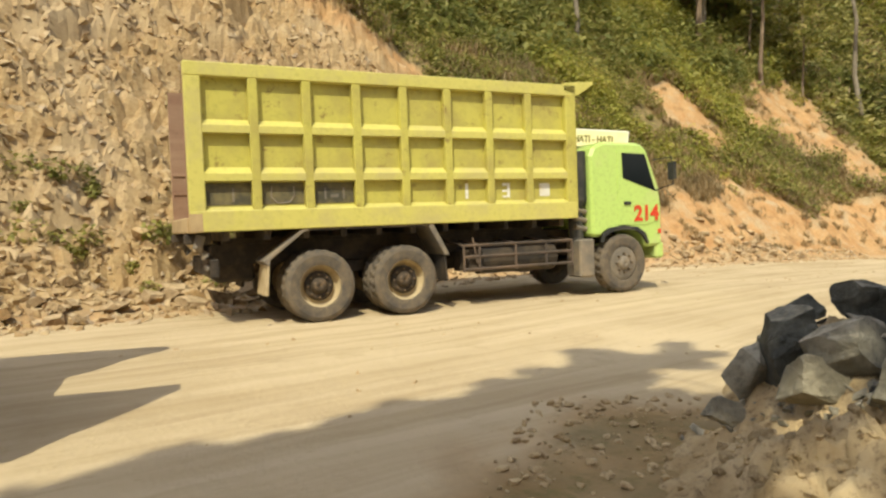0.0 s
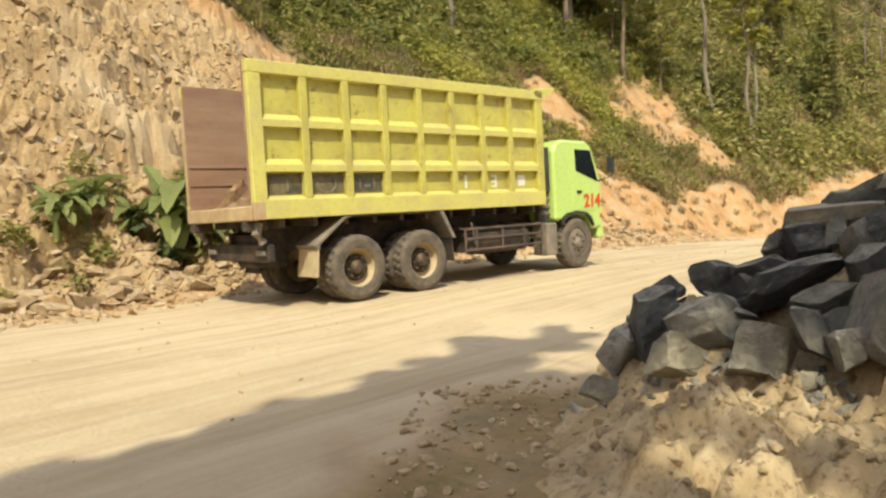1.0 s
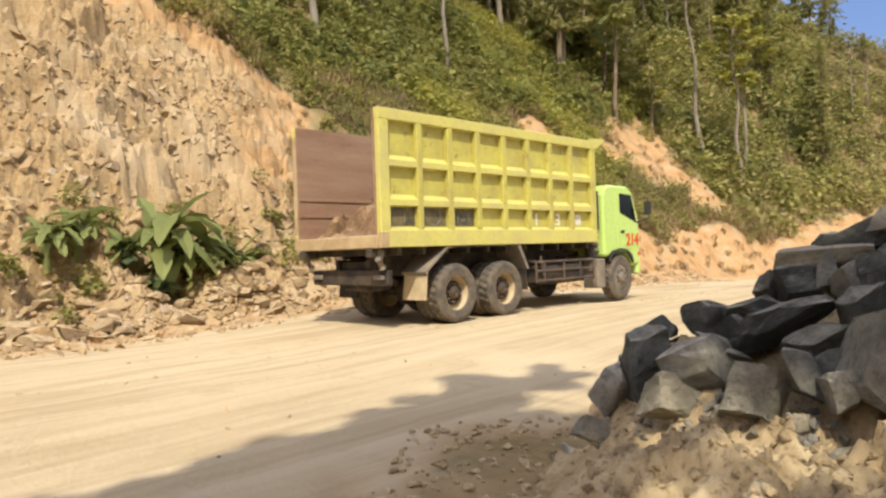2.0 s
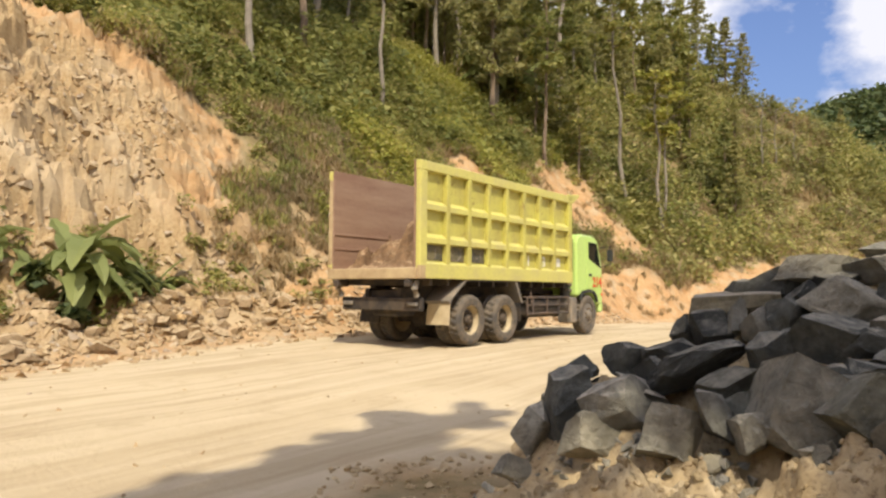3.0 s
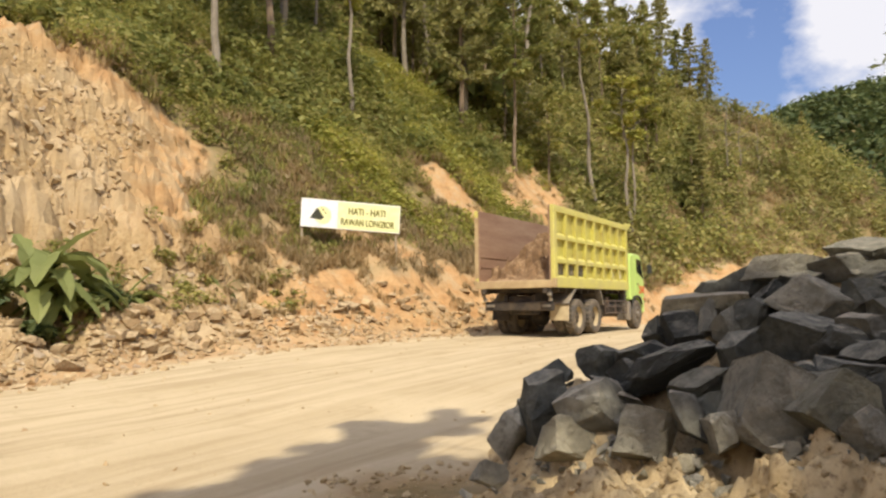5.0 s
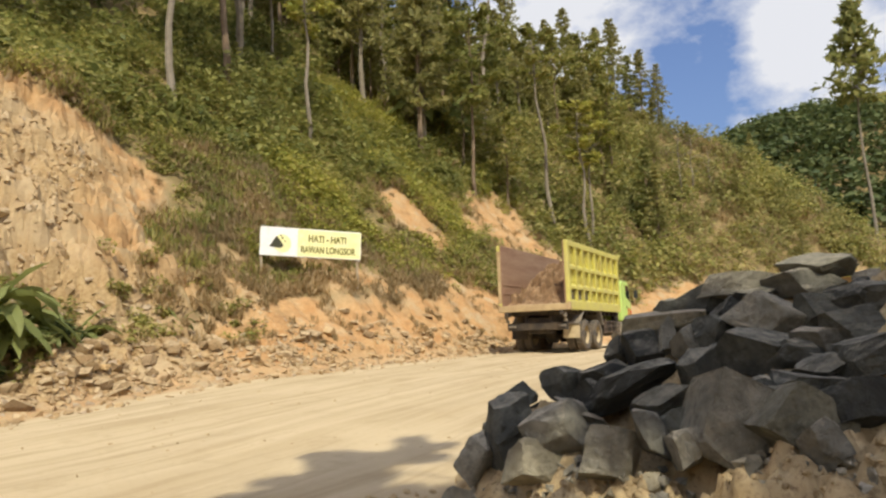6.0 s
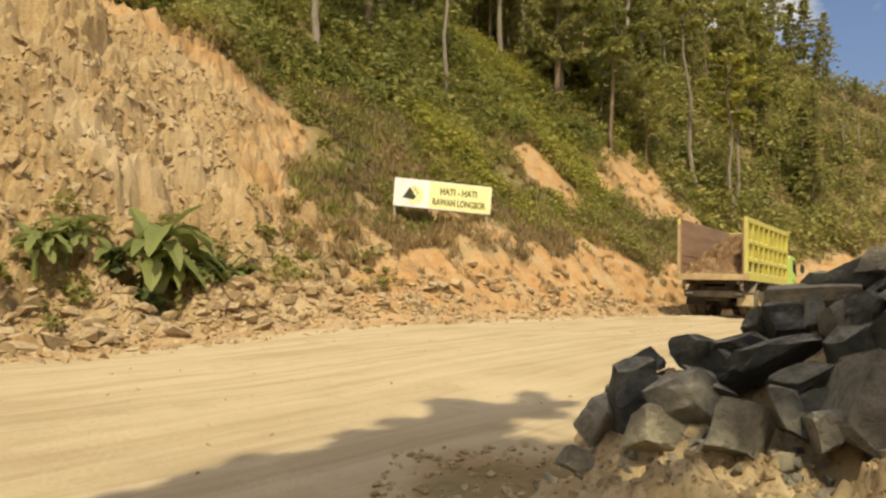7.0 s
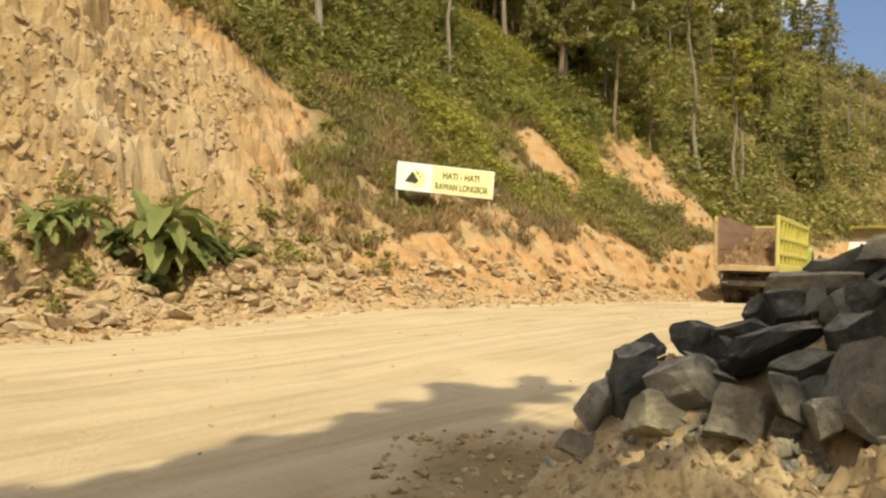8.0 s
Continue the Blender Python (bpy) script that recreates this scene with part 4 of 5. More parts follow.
TOP = ((3.86, 4.27, 1.27, 0.38, 0.23, -26, 0), (4.06, 4.08, 1.39, 0.53, 0.2, -9, 2), (3.92, 3.66, 1.14, 0.63, 0.34, 3, 1), (3.86, 4.0, 1.17, 0.26, 0.26, 10, 0),
       (4.29, 3.69, 1.37, 0.54, 0.19, -4, 1), (4.41, 3.67, 1.49, 0.5, 0.19, 2, 0), (4.08, 3.41, 1.19, 0.32, 0.25, -8, 0), (4.02, 3.1, 1.09, 0.39, 0.25, 6, 0),
       (4.28, 3.2, 1.26, 0.48, 0.19, -5, 0), (4.06, 3.94, 1.28, 0.34, 0.17, -14, 0), (3.72, 4.45, 1.23, 0.28, 0.16, -18, 0))
BIG = FOOT + FRONT + MIDDLE + TOP
TONES = ((GREYROCKS, "angular dark grey quarry rock lying in the heap"), (PALEROCKS, "angular grey quarry rock with a dusty upper face"), (DUSTROCKS, "pale tan slab lying on top of the rock heap"))
for k, (x, y, z, w, h, tilt, tone) in enumerate(BIG):
    face = -math.degrees(math.atan2(x, y))
    rng = random.Random(k + 100)
    meshes, tag = TONES[tone]
    if tone == 1 and z < 0.45:
        meshes, tag = DUSTROCKS, "angular rock coated with pale dust at the heap's front"
    w, h = 1.12 * w, 1.10 * h
    heap_rock(5 * k + 3, x, y, z, (w, rng.uniform(0.75, 1.0) * max(w * 0.75, h), h * 1.06), (rng.uniform(-10, 10), tilt + rng.uniform(-6, 6), face + rng.uniform(-12, 12)), tag, meshes)
rng = random.Random(5)
made = 0
while made < 235:
    x, y = rng.uniform(1.6, 5.6), rng.uniform(1.6, 6.0)
    hz = float(heap_z(x, y))
    if hz < 0.26 or any(math.hypot(x - b[0], y - b[1]) < 0.05 + 0.22 * b[3] for b in BIG):
        continue
    w = rng.choice((0.08, 0.11, 0.14, 0.18, 0.24)) * rng.uniform(0.8, 1.25)
    near = math.hypot(x, y) < 3.0
    if near and hz < 0.45:
        continue
    h = w * rng.uniform(0.5, 0.9)
    backed = any(math.hypot(x - b[0], y - b[1]) < 0.28 for b in BIG)
    z = hz - rng.uniform(0.06, 0.16) if backed else min(hz, float(mound_z(x, y)) + 0.36 * h)
    heap_rock(rng.randrange(14), x, y, z, (w, w * rng.uniform(0.65, 1.0), h), (rng.uniform(-35, 35), rng.uniform(-35, 35), rng.uniform(0, 360)), "smaller broken grey rock wedged in the heap", SMALLROCKS)
    made += 1


# ---- sign on the bank ----
def warning_sign():
    t = new("warning_sign")
    tagged(t, "white and yellow landslide warning board on two posts", "sign")
    a, b = Vector((2.77, 22.8, 0)), Vector((6.15, 22.86, 0))
    t.matrix_basis = Matrix.Translation(a) @ pose(0, 0, 0, 0, 0, math.degrees(math.atan2(b.y - a.y, b.x - a.x)))
    L = (b - a).length
    z0, z1, drop = 3.64, 4.59, 0.21
    tilt = Matrix.Translation((0, 0, z0)) @ Matrix.Rotation(math.atan2(drop, L), 4, "Y")
    board = part("board", boxed(0, L, -0.02, 0.02, 0, z1 - z0, 0.006), SIGNW, t, "white painted board", tilt)
    part("yellow_field", boxed(0.36 * L, L - 0.02, -0.026, -0.0205, 0.03, z1 - z0 - 0.03, 0), SIGNY, board)
    bm = lathe([(0.001, -0.024), (0.30, -0.024), (0.30, -0.0205), (0.001, -0.0205)], 28)
    part("pictogram_disc", bm, SIGNY, board, "", Matrix.Translation((0.72, 0, 0.42)) @ Matrix.Diagonal((0.95, 1, 1, 1)))
    part("pictogram", prism([(0.30, 0.30), (0.52, 0.66), (0.62, 0.55), (0.76, 0.34), (0.66, 0.26)], -0.030, -0.0245, "y"), SIGNK, board, "black slope pictogram")
    for x, z, r in ((0.72, 0.60, 0.035), (0.80, 0.50, 0.03), (0.66, 0.68, 0.025)):
        part("pictogram_stone", lathe([(0.001, -0.030), (r, -0.030), (r, -0.0245), (0.001, -0.0245)], 6), SIGNK, board, "", Matrix.Translation((x, 0, z)))
    for text, x, z, size in (("HATI - HATI", 0.655 * L, 0.62, 0.31), ("RAWAN LONGSOR", 0.665 * L, 0.25, 0.30)):
        me = lettering(text, size, 0.003)
        me.materials.append(OLIVEINK)
        ob = new("lettering", me)
        ob.parent = board
        wide = max(v.co.x for v in me.vertices) - min(v.co.x for v in me.vertices)
        fit = (1.28 if "-" in text else 1.86) / wide
        ob.matrix_basis = Matrix.Translation((x, -0.030, z)) @ pose(0, 0, 0, 90) @ Matrix.Diagonal((fit, 1, 1, 1))
    for x, low in ((0.06, 1.1), (L - 0.12, 1.2)):
        part("post", boxed(x - 0.035, x + 0.035, 0.022, 0.09, z0 - low, z1 - 0.1 - (drop if x > 1 else 0), 0.008), WOODPOST, t, "pale weathered wooden post")
    return t


warning_sign()


# ---- stones of the bank ----
def land_at(s, d):
    z, rock, soil, veg, e = land(np.array([s]), np.array([d]))
    return float(z[0]), float(rock[0]), float(soil[0]), float(veg[0]), float(e[0])


def hull_points(rng, n=9):
    """The corners and triangles of one small angular stone of unit size."""
    bm = bmesh.new()
    for _ in range(n):
        bm.verts.new([rng.uniform(-0.5, 0.5) for _ in range(3)])
    out = bmesh.ops.convex_hull(bm, input=bm.verts)
    bmesh.ops.delete(bm, geom=list({g for g in out["geom_interior"] + out["geom_unused"] if isinstance(g, bmesh.types.BMVert)}), context="VERTS")
    bmesh.ops.triangulate(bm, faces=bm.faces)
    bm.verts.index_update()
    v, f = np.array([tuple(p.co) for p in bm.verts]), np.array([[p.index for p in q.verts] for q in bm.faces])
    bm.free()
    return v, f


def spread(kinds, places):
    """One mesh out of many small pieces: kinds are (corners, faces); places are (kind, 3x3, position)."""
    V, F, base = [], [], 0
    for k, m, p in places:
        v, f = kinds[k]
        V.append(v @ m.T + p)
        F.append(f + base)
        base += len(v)
    return np.concatenate(V), np.concatenate(F)


def turn3(rng, size, tilt=180):
    m = Euler([radians(rng.uniform(-tilt, tilt)), radians(rng.uniform(-tilt, tilt)), rng.uniform(0, 6.28)]).to_matrix()
    return np.array(m) @ np.diag(size)


rng = random.Random(11)
STONES = [hull_points(rng) for _ in range(12)]


places = []
for _ in range(150):
    b = FOOT[rng.randrange(len(FOOT))]
    x, y = b[0] + rng.gauss(-0.12, 0.16), b[1] + rng.gauss(-0.22, 0.16)
    a = rng.choice((0.04, 0.06, 0.08, 0.11, 0.15)) * rng.uniform(0.8, 1.25)
    places.append((rng.randrange(12), turn3(rng, (a, a * rng.uniform(0.6, 0.9), a * rng.uniform(0.5, 0.85)), 25), np.array([x, y, float(mound_z(x, y)) + 0.1 * a])))
v, f = spread(STONES, places)
tagged(new("stone_shards", sheet("stone_shards", v, f, DUSTROCK)), "pale stone shards on the earth at the heap's foot", "stones", kind="stuff")


def stone_mat(name, *stops):
    m, n, l, b = base_mat(name, 0.9)
    geo = n.new("ShaderNodeNewGeometry")
    fine = noise_node(n, l, 9, 8, 0.7)
    c = mixc(n, l, steps(n, l, fine, (0.4, G0), (0.75, G1)), steps(n, l, geo.outputs["Random Per Island"], *stops), (0.30, 0.21, 0.12))
    l.new(c, b.inputs["Base Color"])
    bump(n, l, b, fine, 0.6, 0.03)
    return m


CUTSTONE = stone_mat("cut_stone", (0.0, (0.36, 0.24, 0.115)), (0.5, (0.46, 0.335, 0.17)), (0.85, (0.53, 0.41, 0.24)), (1.0, (0.43, 0.35, 0.25)))
places = []
nr = np.random.default_rng(4)
cs, cd = nr.uniform(-2, 15, 26000), nr.uniform(12, 23, 26000)
cz, crock, csoil, _, ce = land(cs, cd)
ok = (crock > 0.6) & (csoil < 0.45) & (ce > 0.8) & (vnoise(cs * 0.8, cz * 0.8, 7) > 0.35)
proud = 0
stone_meshes = []
for v, f in STONES:
    stone_meshes.append(sheet("stone", v, f, CUTSTONE))
for s, d, z in list(zip(cs[ok], cd[ok], cz[ok]))[:9000]:
    a = rng.choice((0.06, 0.08, 0.10, 0.12, 0.15, 0.19, 0.25)) * rng.uniform(0.8, 1.3)
    m, k = turn3(rng, (a * rng.uniform(0.7, 1.6), a * rng.uniform(0.7, 1.2), a * rng.uniform(0.6, 1.2)), 40), rng.randrange(12)
    if a > 0.20 and proud < 290 and s > 1:
        # the larger blocks are pieces of the bank, in its own axes
        ob = new("stone", stone_meshes[k])
        ob.parent = land_sheet
        ob.matrix_basis = Matrix.Translation((s, d, z - 0.30 * a)) @ Matrix(m.tolist()).to_4x4()
        proud += 1
        continue
    places.append((k, m, np.array([*to_xy(s, d), z - 0.30 * a])))
v, f = spread(STONES, places)
tagged(new("cut_face_stones", sheet("cut_face_stones", v, f, CUTSTONE)), "broken tan stones standing out of the cut face", "stones", kind="stuff")

# loose rubble along the foot of the bank: the small in one, the larger each on its own
places = []
while len(places) < 4200:
    s = rng.uniform(-2, 30)
    e = abs(rng.gauss(0.55, 0.55)) if rng.random() < 0.62 else rng.uniform(-1.2, 3.2)
    if s > 15 and (e > 0.8 or rng.random() < 0.5):
        continue
    d = float(toe(s)) + e
    z = land_at(s, d)[0]
    a = rng.uniform(0.05, 0.20)
    places.append((rng.randrange(12), turn3(rng, (a * rng.uniform(0.8, 1.6), a, a * rng.uniform(0.5, 0.9)), 25), np.array([*to_xy(s, d), z + 0.1 * a])))
# crumbs lying on the road
while len(places) < 4450:
    s, d = rng.uniform(1, 26), rng.uniform(4, 12)
    a = rng.uniform(0.02, 0.06)
    places.append((rng.randrange(12), turn3(rng, (a * 1.3, a, a * 0.6), 20), np.array([*to_xy(s, d), land_at(s, d)[0] + 0.12 * a])))
v, f = spread(STONES, places)
tagged(new("rubble", sheet("rubble", v, f, CUTSTONE)), "small tan rubble scattered along the foot of the bank", "rubble", kind="stuff")


def bank_rock(s, e, size, k, turn, tag="tan rock lying at the foot of the bank"):
    d = float(toe(s)) + e
    ob = new("bank_rock", LOWROCKS[k % len(LOWROCKS)])
    ob.matrix_basis = Matrix.Translation((*to_xy(s, d), land_at(s, d)[0] + size[2] * 0.22)) @ pose(0, 0, 0, *turn) @ Matrix.Diagonal((*size, 1))
    return tagged(ob, tag, "rock", "rocks along the foot of the bank")


for k in range(230):
    s, e = rng.uniform(0, 26), rng.choice((rng.gauss(0.6, 0.4), rng.uniform(0, 2.1)))
    a = rng.uniform(0.18, 0.42) * (0.8 if s > 16 else 1)
    bank_rock(s, e, (a * rng.uniform(0.9, 1.5), a, a * rng.uniform(0.45, 0.8)), k, (rng.uniform(-18, 18), rng.uniform(-18, 18), rng.uniform(0, 360)))
bank_rock(12.2, 1.75, (1.1, 0.8, 0.5), 3, (14, -10, 20), "pale flat slab on the rubble below the sign")
bank_rock(12.4, 1.5, (0.5, 0.5, 0.42), 4, (0, 10, 60), "block of grey-tan rock under a pale slab")
bank_rock(4.8, 0.5, (0.6, 0.45, 0.3), 5, (4, 6, 100), "pale rock at the road's edge")
bank_rock(3.7, 0.5, (0.45, 0.4, 0.3), 6, (4, -6, 10), "pale rock at the road's edge")
bank_rock(4.2, 0.3, (0.75, 0.3, 0.25), 2, (4, 16, 60), "long tan rock at the road's edge")


# ---- leaves ----
def leaf_cloud(rng, centres, radii, count, size, stretch=1.7, lift=1.3, blade=False):
    """Many small leaves, each a quad, in and round soft clumps."""
    n = len(centres) * count
    c = np.repeat(np.array(centres, float), count, axis=0)
    r = np.repeat(np.array(radii, float).reshape(len(centres), -1) * np.ones((1, 3)), count, axis=0)
    p = rng.normal(size=(n, 3))
    p /= np.linalg.norm(p, axis=1)[:, None]
    p *= rng.uniform(0.15, 1.0, size=(n, 1)) ** 0.45
    c = c + p * r
    nor = p * 0.6 + rng.normal(size=(n, 3)) * 0.7 + np.array([0, 0, lift])
    nor /= np.linalg.norm(nor, axis=1)[:, None]
    u = np.cross(nor, rng.normal(size=(n, 3)))
    u /= np.linalg.norm(u, axis=1)[:, None]
    if blade:
        u = rng.normal(size=(n, 3)) * 0.4 + np.array([0, 0, 1.0])
        u /= np.linalg.norm(u, axis=1)[:, None]
        nor = np.cross(u, rng.normal(size=(n, 3)))
        nor /= np.linalg.norm(nor, axis=1)[:, None]
    w = np.cross(nor, u)
    a = size * rng.uniform(0.6, 1.35, size=(n, 1))
    u, w = u * a * stretch * 0.5, w * a * 0.5
    v = np.stack([c - u, c + w * 0.9 + nor * a * 0.08, c + u, c - w * 0.9 + nor * a * 0.08], 1).reshape(-1, 3)
    return v, np.arange(4 * n).reshape(n, 4)


def scrub(name, mat, seed, tries, span, rise, count, leaf, size, pick, tag, blade=False):
    """A stretch of undergrowth as one sheet of leaves."""
    nr = np.random.default_rng(seed)
    s, e = nr.uniform(*span, tries), nr.uniform(*rise, tries)
    d = toe(s) + e
    z, rock, soil, veg, ee = land(s, d)
    keep = pick(nr, s, ee, rock, soil, veg)
    s, d, z = s[keep], d[keep], z[keep]
    x, y = to_xy(s, d)
    grow = nr.uniform(0.45, 1.25, len(s)) * (0.7 + 0.8 * vnoise(s * 0.35, d * 0.35, 61))
    c = np.stack([x, y, z + 0.45 * size * grow], -1)
    r = np.stack([size * grow, size * grow, 0.8 * size * grow], -1)
    v, f = leaf_cloud(nr, c, r, count, leaf, 6.0 if blade else 1.7, 1.3, blade)
    return tagged(new(name, sheet(name, v, f, mat)), tag, "undergrowth", kind="stuff")


def patchy(seed, cut, want):
    def pick(nr, s, e, rock, soil, veg):
        return (nr.uniform(size=len(s)) < veg * want) & (vnoise(s * 0.28, e * 0.28, seed) > cut)
    return pick


def dry_pick(nr, s, e, rock, soil, veg):
    return (nr.uniform(size=len(s)) < veg * 0.8) & (vnoise(s * 0.28, e * 0.28, 5) > 0.30 - 0.2 * (e < 6))


def green_pick(nr, s, e, rock, soil, veg):
    """Green above, sparse where the bank is dry."""
    dry = (1 - smooth(6.0, 9.0, e + 2.5 * (vnoise(s * 0.3, e * 0.3, 44) - 0.5))) * smooth(9, 12, s) * (1 - smooth(26, 30, s))
    return (nr.uniform(size=len(s)) < veg * 0.85 * (1 - 0.93 * dry)) & (vnoise(s * 0.28, e * 0.28, 3) > 0.2)


scrub("bank_scrub", SHRUBLEAF, 1, 6000, (9, 46), (1.2, 17), 74, 0.095, 0.55, green_pick, "dense green scrub covering the slope above the bank")
scrub("bright_scrub", LIMELEAF, 2, 3600, (16, 46), (5, 19), 80, 0.11, 0.65, patchy(8, 0.52, 0.9), "yellow-green bushes on the sunny slope")
scrub("dry_scrub", DRYLEAF, 3, 8500, (8, 44), (0.9, 9), 44, 0.05, 0.36, dry_pick, "dry brownish grass and scrub on the bank", True)
scrub("dark_scrub", TREELEAF, 4, 2600, (4, 60), (9, 30), 46, 0.22, 0.9, patchy(9, 0.3, 0.8), "dark green undergrowth below the trees")
scrub("slope_scrub", PINELEAF, 5, 4600, (38, 100), (2.0, 48), 60, 0.22, 1.2, patchy(12, 0.2, 0.9), "olive scrub covering the farther slope")
scrub("slope_bushes", SHRUBLEAF, 6, 1500, (40, 98), (1.5, 45), 150, 0.21, 1.9, patchy(15, 0.35, 0.9), "green bushes on the farther slope")
scrub("bank_grass", SHRUBLEAF, 9, 6400, (8, 46), (3.6, 15), 40, 0.05, 0.38, dry_pick, "long green grass between the bushes of the bank", True)
scrub("slope_grass", DRYLEAF, 19, 2600, (36, 96), (2.0, 40), 46, 0.09, 0.8, patchy(31, 0.35, 0.8), "dry yellow grass between the bushes of the farther slope", True)
scrub("sign_bushes", LIMELEAF, 23, 500, (21.5, 27), (3.4, 6.2), 70, 0.09, 0.45, lambda nr, s, e, rock, soil, veg: nr.uniform(size=len(s)) < 0.6 * np.exp(-((s - 24.3) / 1.6) ** 2 - ((e - 4.7) / 0.8) ** 2), "bright green bushes beside the warning sign")
scrub("scar_bushes", SHRUBLEAF, 24, 900, (27, 36), (3.2, 11), 80, 0.10, 0.6, lambda nr, s, e, rock, soil, veg: nr.uniform(size=len(s)) < 0.6 * np.maximum(np.exp(-((s - 29.5) / 1.8) ** 2 - ((e - 4.4) / 0.8) ** 2), np.exp(-((s - 32.5) / 1.8) ** 2 - ((e - 9.6) / 0.8) ** 2)), "olive bushes hanging round the bare earth scars")
scrub("soil_tufts", DRYLEAF, 7, 700, (11, 40), (0.6, 9), 30, 0.04, 0.17, lambda nr, s, e, rock, soil, veg: nr.uniform(size=len(s)) < soil * 0.55, "dry tufts of grass on the bare soil", True)
scrub("toe_weeds", SHRUBLEAF, 8, 200, (1, 14), (0.9, 3.4), 70, 0.075, 0.30, lambda nr, s, e, rock, soil, veg: nr.uniform(size=len(s)) < 0.55 * (vnoise(s * 0.7, e, 3) > 0.45), "low weeds growing on the rubble")


def valley_scrub():
    nr = np.random.default_rng(33)
    s, d = nr.uniform(90, 230, 1700), nr.uniform(-90, 60, 1700)
    z, _, _, veg, e = land(s, d)
    keep = (e > 1.5) & (z > 1.0) & (z < 17)
    x, y = to_xy(s[keep], d[keep])
    h = nr.uniform(1.2, 2.8, len(x))
    v, f = leaf_cloud(nr, np.stack([x, y, z[keep] + 0.4 * h], -1), np.stack([h * 1.2, h * 1.2, h * 0.8], -1), 36, 0.7)
    return tagged(new("valley_scrub", sheet("valley_scrub", v, f, PINELEAF)), "olive scrub at the foot of the far hill", "undergrowth", kind="stuff")


valley_scrub()


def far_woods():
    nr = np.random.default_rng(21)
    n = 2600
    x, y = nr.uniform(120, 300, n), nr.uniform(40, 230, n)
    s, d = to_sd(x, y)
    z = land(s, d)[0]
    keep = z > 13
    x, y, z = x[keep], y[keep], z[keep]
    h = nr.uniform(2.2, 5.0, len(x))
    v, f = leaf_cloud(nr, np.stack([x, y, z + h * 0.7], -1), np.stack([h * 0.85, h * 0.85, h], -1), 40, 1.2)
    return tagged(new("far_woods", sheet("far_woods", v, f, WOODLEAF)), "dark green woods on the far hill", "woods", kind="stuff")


far_woods()


# ---- trees ----
def broad_tree(seed, high, crown_from, spread_r, leaves, leaf, bark, mat, lean=0.0, bare=False, clumps=15):
    """A tapered trunk with limbs, and a crown of leaf clumps at their ends."""
    rg, nr = random.Random(seed), np.random.default_rng(seed)
    t = new("tree")
    bm = bmesh.new()
    n = 9
    path = [(lean * high * (k / n) + 0.12 * math.sin(k * 1.3 + seed), 0.10 * math.cos(k * 1.7 + seed), high * k / n - 0.4) for k in range(n + 1)]
    r0 = 0.0075 * high + 0.04
    tube(bm, path, [r0 * (1.15 - 0.95 * k / n) for k in range(n + 1)], 8)
    tips, rad = [], []
    for k in range(clumps):
        f = crown_from + (1 - crown_from) * (k + 0.5) / clumps
        q = min(int(f * n), n - 1)
        base = Vector(path[q]).lerp(Vector(path[q + 1]), f * n - q)
        a = k * 2.4 + rg.uniform(-0.5, 0.5)
        reach = spread_r * (0.35 + 0.75 * math.sin(math.pi * min(1, (1 - (f - crown_from) / (1 - crown_from)) * 0.85 + 0.12))) * rg.uniform(0.7, 1.2)
        tip = base + Vector((math.cos(a) * reach, math.sin(a) * reach, rg.uniform(0.2, 0.55) * reach))
        mid = base.lerp(tip, 0.5) + Vector((0, 0, -0.06 * reach))
        tube(bm, [base, mid, tip], [r0 * 0.35, r0 * 0.22, r0 * 0.06], 5)
        if bare:
            for j in range(3):
                b2 = base.lerp(tip, 0.4 + 0.25 * j)
                tube(bm, [b2, b2 + Vector((rg.uniform(-0.5, 0.5), rg.uniform(-0.5, 0.5), rg.uniform(0.3, 0.9)))], [r0 * 0.12, r0 * 0.03], 4)
        tips += [tip, base.lerp(tip, 0.6)]
        w = spread_r * rg.uniform(0.22, 0.42)
        rad += [(w, w, w * 0.7), (w * 0.8, w * 0.8, w * 0.5)]
    tips.append(Vector(path[-1]))
    rad.append((spread_r * 0.3,) * 3)
    part("trunk", bm, bark, t)
    v, f = leaf_cloud(nr, [tuple(p) for p in tips], rad, leaves, leaf)
    ob = new("crown", sheet("crown", v, f, mat))
    ob.parent = t
    return t


